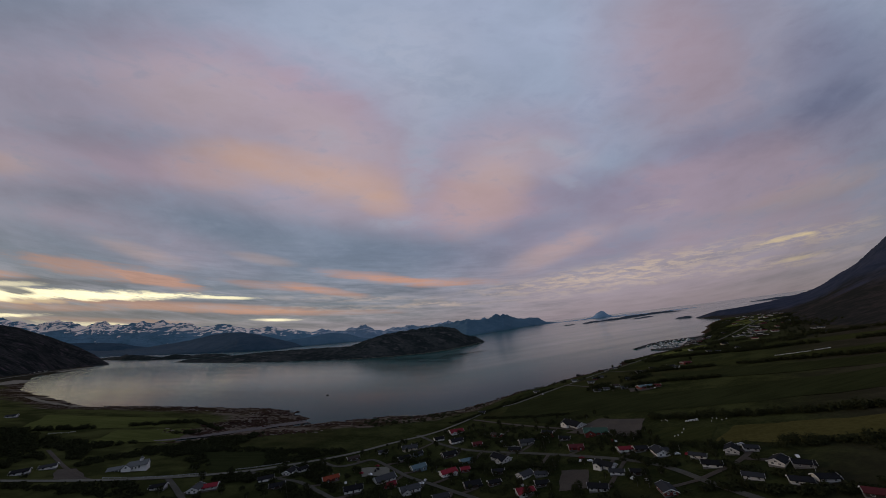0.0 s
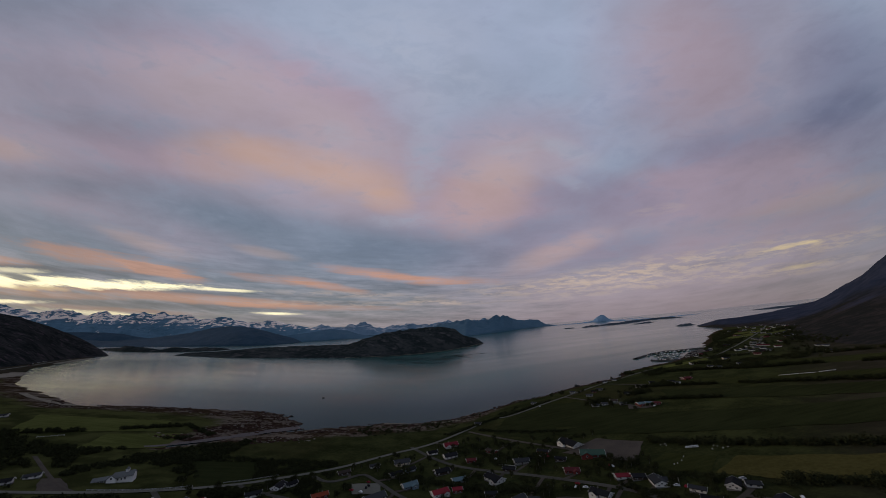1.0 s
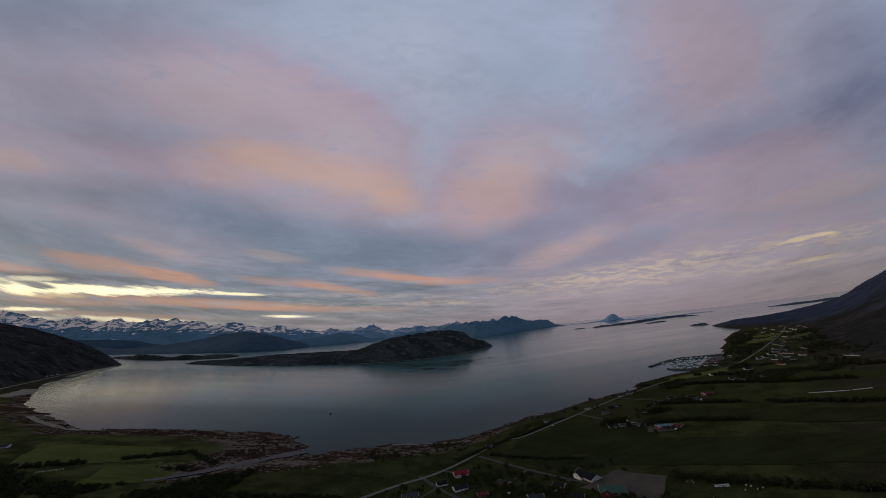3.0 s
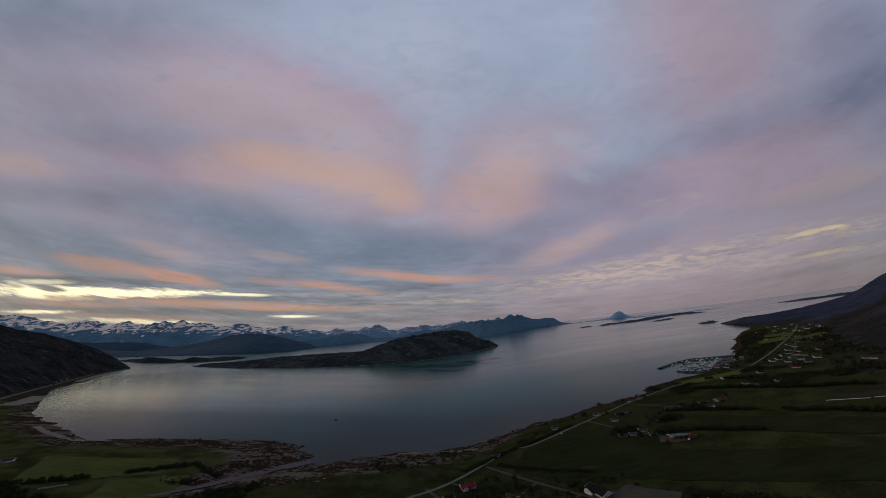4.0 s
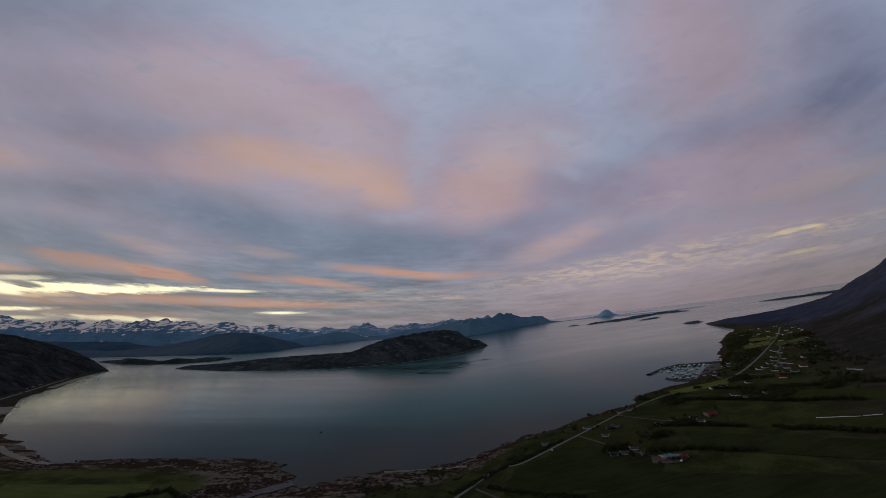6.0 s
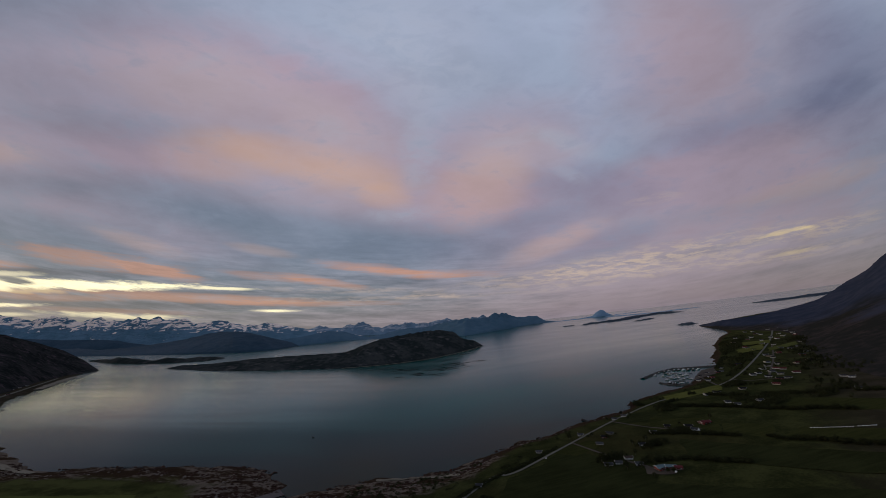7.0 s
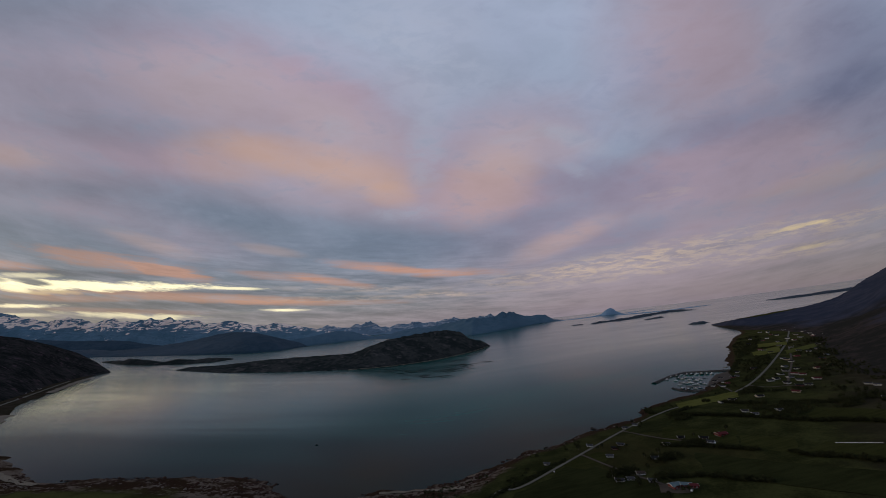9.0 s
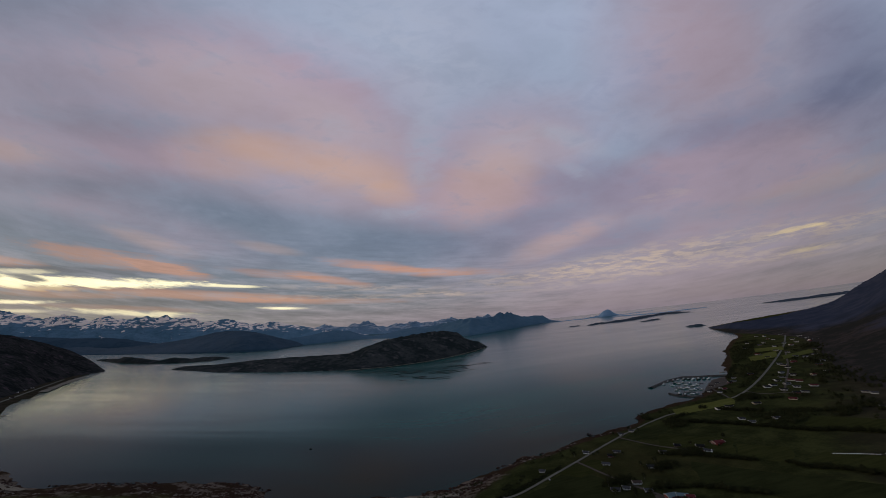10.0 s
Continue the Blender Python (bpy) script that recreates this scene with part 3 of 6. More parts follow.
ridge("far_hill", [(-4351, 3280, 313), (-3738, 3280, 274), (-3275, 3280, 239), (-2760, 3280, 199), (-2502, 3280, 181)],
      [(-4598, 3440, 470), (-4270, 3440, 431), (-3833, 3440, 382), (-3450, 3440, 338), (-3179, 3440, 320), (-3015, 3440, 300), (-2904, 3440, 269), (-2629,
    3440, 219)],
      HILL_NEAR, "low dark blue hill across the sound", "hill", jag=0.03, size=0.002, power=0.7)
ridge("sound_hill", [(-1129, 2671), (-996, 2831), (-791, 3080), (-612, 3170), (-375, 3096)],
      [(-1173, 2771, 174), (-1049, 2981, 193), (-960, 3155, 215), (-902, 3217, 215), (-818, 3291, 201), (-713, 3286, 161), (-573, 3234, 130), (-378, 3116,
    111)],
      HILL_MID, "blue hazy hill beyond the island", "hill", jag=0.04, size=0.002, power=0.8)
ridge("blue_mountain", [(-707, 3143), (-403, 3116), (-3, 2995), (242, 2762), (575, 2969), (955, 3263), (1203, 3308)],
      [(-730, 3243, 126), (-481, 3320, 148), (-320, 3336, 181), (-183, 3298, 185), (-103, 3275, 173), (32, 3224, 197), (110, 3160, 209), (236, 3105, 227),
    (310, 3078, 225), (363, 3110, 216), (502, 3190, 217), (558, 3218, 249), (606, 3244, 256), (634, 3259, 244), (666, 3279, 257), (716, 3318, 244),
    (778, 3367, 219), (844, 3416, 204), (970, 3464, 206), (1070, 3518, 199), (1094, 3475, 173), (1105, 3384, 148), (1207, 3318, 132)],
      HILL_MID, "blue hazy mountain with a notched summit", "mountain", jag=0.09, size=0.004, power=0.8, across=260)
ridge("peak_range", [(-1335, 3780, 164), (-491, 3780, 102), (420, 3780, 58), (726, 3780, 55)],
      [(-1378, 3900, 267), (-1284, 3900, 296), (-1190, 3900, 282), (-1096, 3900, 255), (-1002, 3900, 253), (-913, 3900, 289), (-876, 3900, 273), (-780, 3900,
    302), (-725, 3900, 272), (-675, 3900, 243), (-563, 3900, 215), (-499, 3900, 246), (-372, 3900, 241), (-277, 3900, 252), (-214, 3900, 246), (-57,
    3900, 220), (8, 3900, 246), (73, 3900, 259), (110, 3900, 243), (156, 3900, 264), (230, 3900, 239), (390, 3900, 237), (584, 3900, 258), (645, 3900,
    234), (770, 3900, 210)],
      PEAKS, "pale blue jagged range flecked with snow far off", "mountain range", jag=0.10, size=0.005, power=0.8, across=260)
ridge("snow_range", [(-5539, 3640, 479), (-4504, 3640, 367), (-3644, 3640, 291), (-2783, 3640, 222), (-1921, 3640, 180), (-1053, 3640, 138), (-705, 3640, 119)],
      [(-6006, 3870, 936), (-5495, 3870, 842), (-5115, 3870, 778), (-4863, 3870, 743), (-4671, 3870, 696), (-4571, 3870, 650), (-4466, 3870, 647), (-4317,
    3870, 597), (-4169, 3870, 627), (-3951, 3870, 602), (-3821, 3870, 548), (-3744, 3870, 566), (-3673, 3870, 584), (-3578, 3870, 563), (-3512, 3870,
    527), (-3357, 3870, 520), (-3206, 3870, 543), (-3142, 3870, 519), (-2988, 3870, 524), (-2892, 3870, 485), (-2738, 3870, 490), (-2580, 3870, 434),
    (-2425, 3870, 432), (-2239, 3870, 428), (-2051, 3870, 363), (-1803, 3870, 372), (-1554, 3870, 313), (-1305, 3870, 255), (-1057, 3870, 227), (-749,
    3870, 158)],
      SNOW, "hazy blue mountain range streaked with snow coloured pink as if lit", "mountain range", across=420, up=60, rough=0.16, jag=0.07, size=0.0022, power=0.85)
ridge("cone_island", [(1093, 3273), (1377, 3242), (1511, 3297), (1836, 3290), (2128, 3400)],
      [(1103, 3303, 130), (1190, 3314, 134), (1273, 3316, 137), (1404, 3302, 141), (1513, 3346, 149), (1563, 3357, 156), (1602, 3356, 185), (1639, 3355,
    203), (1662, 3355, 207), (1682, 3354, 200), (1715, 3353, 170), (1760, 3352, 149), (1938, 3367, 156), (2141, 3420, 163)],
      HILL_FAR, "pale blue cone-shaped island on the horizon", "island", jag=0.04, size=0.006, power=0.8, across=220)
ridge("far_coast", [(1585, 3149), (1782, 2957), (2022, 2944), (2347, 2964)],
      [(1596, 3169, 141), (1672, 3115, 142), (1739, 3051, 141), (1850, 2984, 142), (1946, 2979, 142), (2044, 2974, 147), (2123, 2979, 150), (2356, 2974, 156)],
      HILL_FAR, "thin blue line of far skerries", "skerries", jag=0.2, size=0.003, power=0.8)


def skerry(line, height, spread):
    """A low islet along a line."""
    base = [(x, y, float(bent_sea_level(np.array([x]), np.array([float(y)]))[0])) for x, y in line]
    tops = [(x, y + spread, z + height * k) for (x, y, z), k in zip(resample(base, 7), (0.5, 0.9, 0.6, 1.0, 0.8, 0.9, 0.4))]
    return ridge("skerry", line, [base[0], *tops, base[-1]], SKERRY, "low dark skerry in the open sea", "islet", across=40, up=8, rough=0.2, jag=0.3, size=0.01, power=0.6)


skerry([(969, 2533), (1039, 2529)], 6, 25)
skerry([(1084, 2445), (1176, 2518), (1214, 2461)], 10, 40)
skerry([(1247, 2461), (1413, 2492), (1667, 2655)], 16, 70)
skerry([(1341, 2241), (1494, 2301)], 7, 30)
skerry([(1592, 2612), (1824, 2727), (1938, 2599)], 14, 60)
skerry([(2566, 2500), (2739, 2500), (2967, 2500), (3289, 2500)], 15, 90)
skerry([(1183, 1614), (1240, 1604)], 8, 25)


# ---- more materials ----


def plain(a, b, small=3.0, large=0.4):
    return two_tone(a, b, small, large, 0.3, 0.7)


def paint(a, b):
    """Painted boards, a little uneven from house to house and along the wall."""
    def build(n):
        grain = n.noise(n.scaled(n.place, 1, 1, 6), 0.8, 4, 0.6)
        return n.mix(n.mix(a, b, n.add("ShaderNodeObjectInfo").outputs["Random"]), b, n.ramp(grain, 0.45, 0.75, 0.0, 0.5))
    return build


WHITE_WALL = material("white_boards", paint((0.78, 0.775, 0.75), (0.46, 0.455, 0.44)), 0.7)
CREAM_WALL = material("cream_boards", paint((0.55, 0.47, 0.34), (0.46, 0.39, 0.28)), 0.7)
RED_WALL = material("red_boards", paint((0.160, 0.028, 0.022), (0.120, 0.024, 0.020)), 0.75)
BROWN_WALL = material("dark_stained_boards", paint((0.055, 0.036, 0.026), (0.040, 0.028, 0.022)), 0.75)
BLUE_WALL = material("blue_grey_boards", paint((0.150, 0.210, 0.250), (0.120, 0.170, 0.210)), 0.7)
GREY_WALL = material("grey_boards", paint((0.240, 0.235, 0.225), (0.190, 0.185, 0.180)), 0.7)
RED_ROOF = material("bright_red_sheet_roof", paint((0.200, 0.021, 0.030), (0.130, 0.016, 0.022)), 0.92, 0.08)
ORANGE_ROOF = material("orange_red_tiles", paint((0.190, 0.040, 0.020), (0.150, 0.033, 0.017)), 0.92, 0.08)
MAROON_ROOF = material("maroon_roof", paint((0.095, 0.020, 0.022), (0.070, 0.017, 0.019)), 0.92, 0.08)
DARK_ROOF = material("dark_slate_roof", paint((0.015, 0.015, 0.017), (0.009, 0.009, 0.010)), 0.92, 0.08)
GREY_ROOF = material("grey_sheet_roof", paint((0.052, 0.053, 0.056), (0.022, 0.023, 0.025)), 0.92, 0.08)
TEAL_ROOF = material("teal_grey_roof", paint((0.100, 0.150, 0.165), (0.080, 0.120, 0.135)), 0.92, 0.08)
BROWN_ROOF = material("brown_roof", paint((0.050, 0.037, 0.030), (0.034, 0.026, 0.022)), 0.92, 0.08)
CHURCH_ROOF = material("pale_sheet_roof", plain((0.130, 0.134, 0.130), (0.100, 0.104, 0.102)), 0.9, 0.08)
GREEN_ROOF = material("green_sheet_roof", paint((0.045, 0.085, 0.062), (0.036, 0.068, 0.050)), 0.92, 0.08)
CONCRETE = material("concrete", plain((0.100, 0.097, 0.092), (0.150, 0.146, 0.140)), 0.9)
PLASTIC = material("white_wrap", plain((0.70, 0.71, 0.70), (0.60, 0.61, 0.61)), 0.4)
METAL = material("galvanised_steel", plain((0.40, 0.40, 0.40), (0.30, 0.30, 0.30)), 0.4)
TYRE = material("tyre_rubber", plain((0.015, 0.015, 0.015), (0.022, 0.022, 0.022)), 0.9)
PLANK = material("weathered_planks", two_tone((0.120, 0.105, 0.090), (0.190, 0.170, 0.150), 2.0, 0.2), 0.9)
BARK = material("birch_bark", plain((0.120, 0.110, 0.100), (0.050, 0.042, 0.036)), 0.9)
GLASS = material("window_glass", plain((0.020, 0.024, 0.030), (0.030, 0.034, 0.040)), 0.08, 0.6)
WEED = material("wet_seaweed", two_tone((0.007, 0.009, 0.008), (0.018, 0.021, 0.018), 0.5, 0.05), 0.8, 0.04)
ROCK = material("shore_rock", two_tone((0.018, 0.016, 0.015), (0.058, 0.052, 0.046), 0.6, 0.05, relief=0.5), 0.9)
MUD = material("wet_mud", two_tone((0.046, 0.038, 0.037), (0.078, 0.065, 0.062), 0.5, 0.05), 0.6, 0.15)
WEED_ROCK = material("weedy_rock", two_tone((0.018, 0.009, 0.006), (0.046, 0.022, 0.015), 0.8, 0.05), 0.85, 0.1)
PALE_ROCK = material("pale_shore_rock", two_tone((0.095, 0.078, 0.064), (0.165, 0.138, 0.114), 0.8, 0.05), 0.9, 0.1)
HAY = material("hay_meadow", two_tone((0.042, 0.037, 0.011), (0.064, 0.055, 0.018), 0.5, 0.03, 0.38, 0.62, 0.3), 0.95, 0.0, 0.03)


def meadow(a, b):
    """Grass in mown strips."""
    def build(n):
        strip = n.noise(n.scaled(n.place, 0.12, 0.9, 0.1), 0.35, 3, 0.5)
        patch = n.noise(n.place, 0.03, 5, 0.6)
        grain = n.noise(n.place, 0.9, 4, 0.6)
        total = n.math("ADD", n.math("MULTIPLY", strip, 0.35), n.math("ADD", n.math("MULTIPLY", patch, 0.4), n.math("MULTIPLY", grain, 0.25)))
        bump(n, grain, 0.4, 0.3)
        return n.mix(a, b, n.ramp(total, 0.38, 0.62))
    return build


GRASS_A = material("dark_pasture", meadow((0.010, 0.013, 0.005), (0.020, 0.024, 0.009)), 0.95, 0.0, 0.03)
GRASS_B = material("green_pasture", meadow((0.014, 0.017, 0.005), (0.028, 0.031, 0.01)), 0.95, 0.0, 0.03)
GRASS_C = material("bright_meadow", meadow((0.048, 0.054, 0.015), (0.075, 0.081, 0.025)), 0.95, 0.0, 0.03)
GRASS_D = material("newly_mown_meadow", meadow((0.062, 0.066, 0.016), (0.090, 0.094, 0.026)), 0.95, 0.0, 0.03)


def leaf_build(n):
    tone = n.math("ADD", n.math("MULTIPLY", n.add("ShaderNodeNewGeometry").outputs["Random Per Island"], 0.6),
                  n.math("MULTIPLY", n.add("ShaderNodeObjectInfo").outputs["Random"], 0.4))
    return n.mix((0.016, 0.018, 0.009), (0.042, 0.046, 0.021), tone)


LEAVES = material("birch_leaves", leaf_build, 0.85, 0.0)

# ---- laying things on the land ----


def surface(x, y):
    return bent_sea_level(x, y) + land_rise(x, y)


def height_at(x, y):
    return float(surface(np.array([float(x)]), np.array([float(y)]))[0])


def strip(name, line, width, mat, label, category, lift=0.35, ragged=0.0, on_sea=False, taper=1.0):
    """A band of even width laid along a line on the ground."""
    p = np.array(line, float)
    for _ in range(2):   # round the corners
        p = np.concatenate([[p[0]], np.stack([p[:-1] * 0.75 + p[1:] * 0.25, p[:-1] * 0.25 + p[1:] * 0.75], 1).reshape(-1, 2), [p[-1]]])
    run = np.linalg.norm(np.diff(p, axis=0), axis=1).sum()
    p = resample(p, max(int(run / 3.5), 4))
    way = np.gradient(p, axis=0)
    side = np.stack([-way[:, 1], way[:, 0]], -1) / np.linalg.norm(way, axis=1)[:, None]
    offs = np.linspace(-0.5, 0.5, 5)
    wide = np.full((len(p), 5), float(width))
    wide *= np.linspace(taper, 1.0, len(p))[:, None]
    if ragged:
        wide *= np.array([[1 + ragged * noise.noise((x * 0.09, y * 0.09, k * 3.0)) for k in range(5)] for x, y in p])
    v = p[:, None] + side[:, None] * (offs[None] * wide)[..., None]
    z = (bent_sea_level(v[..., 0], v[..., 1]) + np.maximum(land_rise(v[..., 0], v[..., 1]), 0) if on_sea else surface(v[..., 0], v[..., 1])) + lift - np.abs(offs)[None] * 0.2
    ob = mesh_object(name, np.concatenate([v, z[..., None]], -1).reshape(-1, 3), grid_faces(len(p), 5), mat)
    return tagged(ob, label, category, kind="structure")


def patch(name, corners, mat, label, category, lift=0.22):
    """A four-cornered field laid on the ground, with slightly uneven edges."""
    a, b, c, d = [np.array(p, float) for p in corners]
    n = 40
    s, t = np.meshgrid(np.linspace(0, 1, n), np.linspace(0, 1, n))
    v = ((1 - s) * (1 - t))[..., None] * a + (s * (1 - t))[..., None] * b + (s * t)[..., None] * c + ((1 - s) * t)[..., None] * d
    wob = [[noise.fractal((x * 0.06, y * 0.06, k), 1.0, 2.0, 4) for k in (1.3, 8.8)] for x, y in v.reshape(-1, 2)]
    v = v + np.array(wob).reshape(v.shape) * 1.6
    z = surface(v[..., 0], v[..., 1]) + lift + 0.004 * np.maximum(v[..., 1] - 420, 0)
    ob = mesh_object(name, np.concatenate([v, z[..., None]], -1).reshape(-1, 3), grid_faces(n, n), mat)
    return tagged(ob, label, category, kind="structure")


FIELDS = [
    (HAY, [(134, 176), (173, 131), (209, 146), (155, 186)]),
    (GRASS_A, [(50, 334), (140, 272), (174, 307), (135, 405)]),
    (GRASS_B, [(227, 400), (268, 352), (295, 389), (251, 443)]),
    (GRASS_A, [(211, 322), (314, 195), (346, 211), (231, 362)]),
    (GRASS_B, [(292, 320), (359, 218), (393, 234), (322, 328)]),
    (GRASS_D, [(319, 515), (308, 487), (386, 485), (402, 512)]),
    (GRASS_D, [(638, 739), (605, 696), (653, 691), (710, 751)]),
    (GRASS_B, [(358, 377), (432, 254), (461, 268), (395, 400)]),
]
FIELDS_B = [
    (GRASS_C, [(665, 694), (637, 664), (702, 670), (741, 707)]),
    (GRASS_D, [(725, 820), (689, 775), (723, 746), (761, 785)]),
    (GRASS_B, [(267, 350), (290, 321), (314, 347), (289, 376)]),
    (GRASS_C, [(-331, 275), (-252, 318), (-263, 352), (-372, 335)]),
    (GRASS_C, [(-262, 257), (-219, 283), (-230, 321), (-275, 296)]),
    (GRASS_A, [(-148, 216), (-122, 229), (-137, 261), (-179, 256)]),
    (GRASS_B, [(112, 199), (132, 177), (148, 191), (131, 210)]),
    (GRASS_A, [(207, 445), (242, 429), (274, 456), (251, 474)]),
    (GRASS_A, [(43, 319), (82, 272), (134, 388), (63, 362)]),
    (GRASS_A, [(81, 288), (270, 161), (321, 183), (164, 296)]),
    (GRASS_B, [(114, 399), (163, 411), (172, 390), (135, 376)]),
]
YARDS = [
    (GRAVEL, [(79, 245), (112, 209), (131, 234), (110, 258)]),
    (GRAVEL, [(46, 171), (61, 166), (68, 185), (56, 191)]),
    (ASPHALT, [(-59, 217), (-42, 220), (-44, 233), (-62, 231)]),
    (GRAVEL, [(-216, 190), (-200, 193), (-220, 209), (-228, 205)]),
    (GRAVEL, [(167, 311), (185, 302), (187, 316), (173, 324)]),
    (GRAVEL, [(403, 567), (455, 577), (491, 627), (467, 626)]),
]
for mat, corners in FIELDS + FIELDS_B:
    patch("field", corners, mat, "mown hay field" if mat == HAY else "green pasture between tree rows", "field")
for mat, corners in YARDS:
    patch("yard", corners, mat, "bare gravelled yard beside the houses", "yard", 0.27)

MAIN_ROAD = [(1028, 1035), (796, 815), (677, 712), (520, 585), (436, 525), (395, 507), (338, 498), (298, 497), (246, 478), (192, 444), (145, 414), (105, 389), (64, 367),
    (54, 381), (7, 330), (-19, 305), (-46, 288), (-75, 258), (-107, 236), (-129, 221), (-157, 208), (-189, 196), (-233, 183), (-273, 172)]
LANES = [
    (2.8, [(23, 339), (49, 300), (70, 271), (85, 251), (103, 227), (117, 217)]),
    (3.0, [(-90, 242), (-79, 232), (-69, 237), (-59, 248), (-54, 245), (-40, 228), (-31, 216), (-16, 204), (-5, 193), (9, 179), (20, 165)]),
    (3.2, [(-29, 305), (-14, 281), (2, 260), (21, 245), (45, 228), (65, 210), (84, 190), (96, 174), (101, 160), (103, 144), (106, 131), (109, 118)]),
    (3.0, [(-129, 221), (-103, 210), (-93, 209), (-80, 198), (-64, 185)]),
    (2.6, [(102, 147), (115, 149), (125, 151), (138, 157)]),
    (2.2, [(-265, 235), (-231, 211), (-210, 198), (-199, 194)]),
    (3.0, [(-165, 204), (-152, 192), (-137, 177)]),
    (2.6, [(145, 414), (156, 371), (165, 346), (174, 326), (179, 311)]),
    (2.4, [(213, 459), (228, 411), (251, 381), (264, 374)]),
    (2.5, [(436, 525), (436, 498), (458, 486), (463, 468)]),
    (2.5, [(457, 490), (505, 534), (580, 600), (711, 732)]),
    (2.5, [(401, 514), (419, 557), (432, 592), (445, 628)]),
    (5.5, [(-756, 583), (-859, 708), (-977, 866), (-1108, 1035), (-1290, 1274)]),
]
strip("road", MAIN_ROAD, 3.4, ASPHALT, "grey two-lane coast road between fields", "road", 0.5)
for wide, line in LANES:
    strip("lane", line, wide, ASPHALT if wide > 5 else WORN if wide >= 3 else GRAVEL, "narrow lane among houses and fields", "lane", 0.42)
for wide, line in ((7, [(-500, 433), (-475, 418), (-442, 402), (-412, 392), (-392, 388)]), (30, [(-697, 552), (-709, 589), (-735, 628), (-776, 677)]),
                   (16, [(-1011, 957), (-1146, 1134), (-1277, 1311), (-1354, 1477)]), (5, [(-66, 403), (-37, 408), (-1, 405), (20, 400)]), (10, [(-354, 1366), (-198, 1428), (8, 1606), (150, 1728), (246, 1868)]), (12, [(496, 678), (507, 668), (526, 669)])):
    strip("beach", line, wide, SAND, "pale strip of sand along the water", "beach", 2.0 if line[0][1] > 900 else 0.6, 0.7, line[0][1] > 1300)

strip("mud_flat", [(-232, 280), (-214, 298), (-190, 327), (-166, 358), (-148, 374)], 13, MUD, "wet grey-pink mud of the river mouth at low tide", "mud flat", 0.45, 0.5, True, 0.25)


def box(x0, x1, y0, y1, z0, z1):
    v = [(x, y, z) for z in (z0, z1) for x, y in ((x0, y0), (x1, y0), (x1, y1), (x0, y1))]
    return v, [(0, 3, 2, 1), (4, 5, 6, 7), (0, 1, 5, 4), (1, 2, 6, 5), (2, 3, 7, 6), (3, 0, 4, 7)]


def joined(*solids):
    verts, faces = [], []
    for v, f in solids:
        faces += [tuple(i + len(verts) for i in face) for face in f]
        verts += v
    return verts, faces


def part(name, solid, mat, parent, label=""):
    ob = mesh_object(name, *solid, mat, parent, smooth=False)
    return tagged(ob, label)


def shared(name, data, parent, m):
    ob = new(name, data)
    ob.parent, ob.matrix_local = parent, m
    return ob


def thing(name, x, y, turn, label, category, group="", z=None):
    ob = new(name)
    ob.matrix_world = pose(x, y, height_at(x, y) if z is None else z, 0, 0, turn)
    return tagged(ob, label, category, group)


def mesh_data(name, solid, mat):
    data = bpy.data.meshes.new(name)
    data.from_pydata(solid[0], [], solid[1])
    data.materials.append(mat)
    return data


# the joinery that all houses share, 1 m wide and 1 m high, its face towards -y
FRAME = mesh_data("frame", joined(box(-0.56, -0.46, -0.07, 0.03, -0.56, 0.56), box(0.46, 0.56, -0.07, 0.03, -0.56, 0.56), box(-0.46, 0.46, -0.07, 0.03, 0.46, 0.56),
                                  box(-0.46, 0.46, -0.07, 0.03, -0.56, -0.46), box(-0.03, 0.03, -0.06, 0.02, -0.46, 0.46)), WHITE_WALL)
PANE = mesh_data("pane", box(-0.46, 0.46, -0.035, 0.015, -0.46, 0.46), GLASS)
DOOR = mesh_data("door", joined(box(-0.5, 0.5, -0.06, 0.02, 0, 2.05), box(-0.6, -0.5, -0.08, 0.02, 0, 2.15), box(0.5, 0.6, -0.08, 0.02, 0, 2.15), box(-0.5, 0.5, -0.08, 0.02, 2.05, 2.15)), BROWN_WALL)
WALL_WORDS = {WHITE_WALL: "white boarded", CREAM_WALL: "cream boarded", RED_WALL: "dark red boarded", BROWN_WALL: "brown-stained boarded", BLUE_WALL: "blue-grey boarded", GREY_WALL: "grey boarded"}
ROOF_WORDS = {RED_ROOF: "a bright red roof", ORANGE_ROOF: "an orange-red roof", MAROON_ROOF: "a maroon roof", DARK_ROOF: "a dark slate roof", GREY_ROOF: "a grey sheet roof",
              TEAL_ROOF: "a teal-grey roof", BROWN_ROOF: "a brown roof", GREEN_ROOF: "a green sheet roof"}


def window(house, x, y, z, turn, w=1.2, h=1.1):
    win = new("window")
    win.parent, win.matrix_local = house, pose(x, y, z, 0, 0, turn)
    for name, data in (("frame", FRAME), ("pane", PANE)):
        shared(name, data, win, Matrix.Diagonal((w, 1, h, 1)))


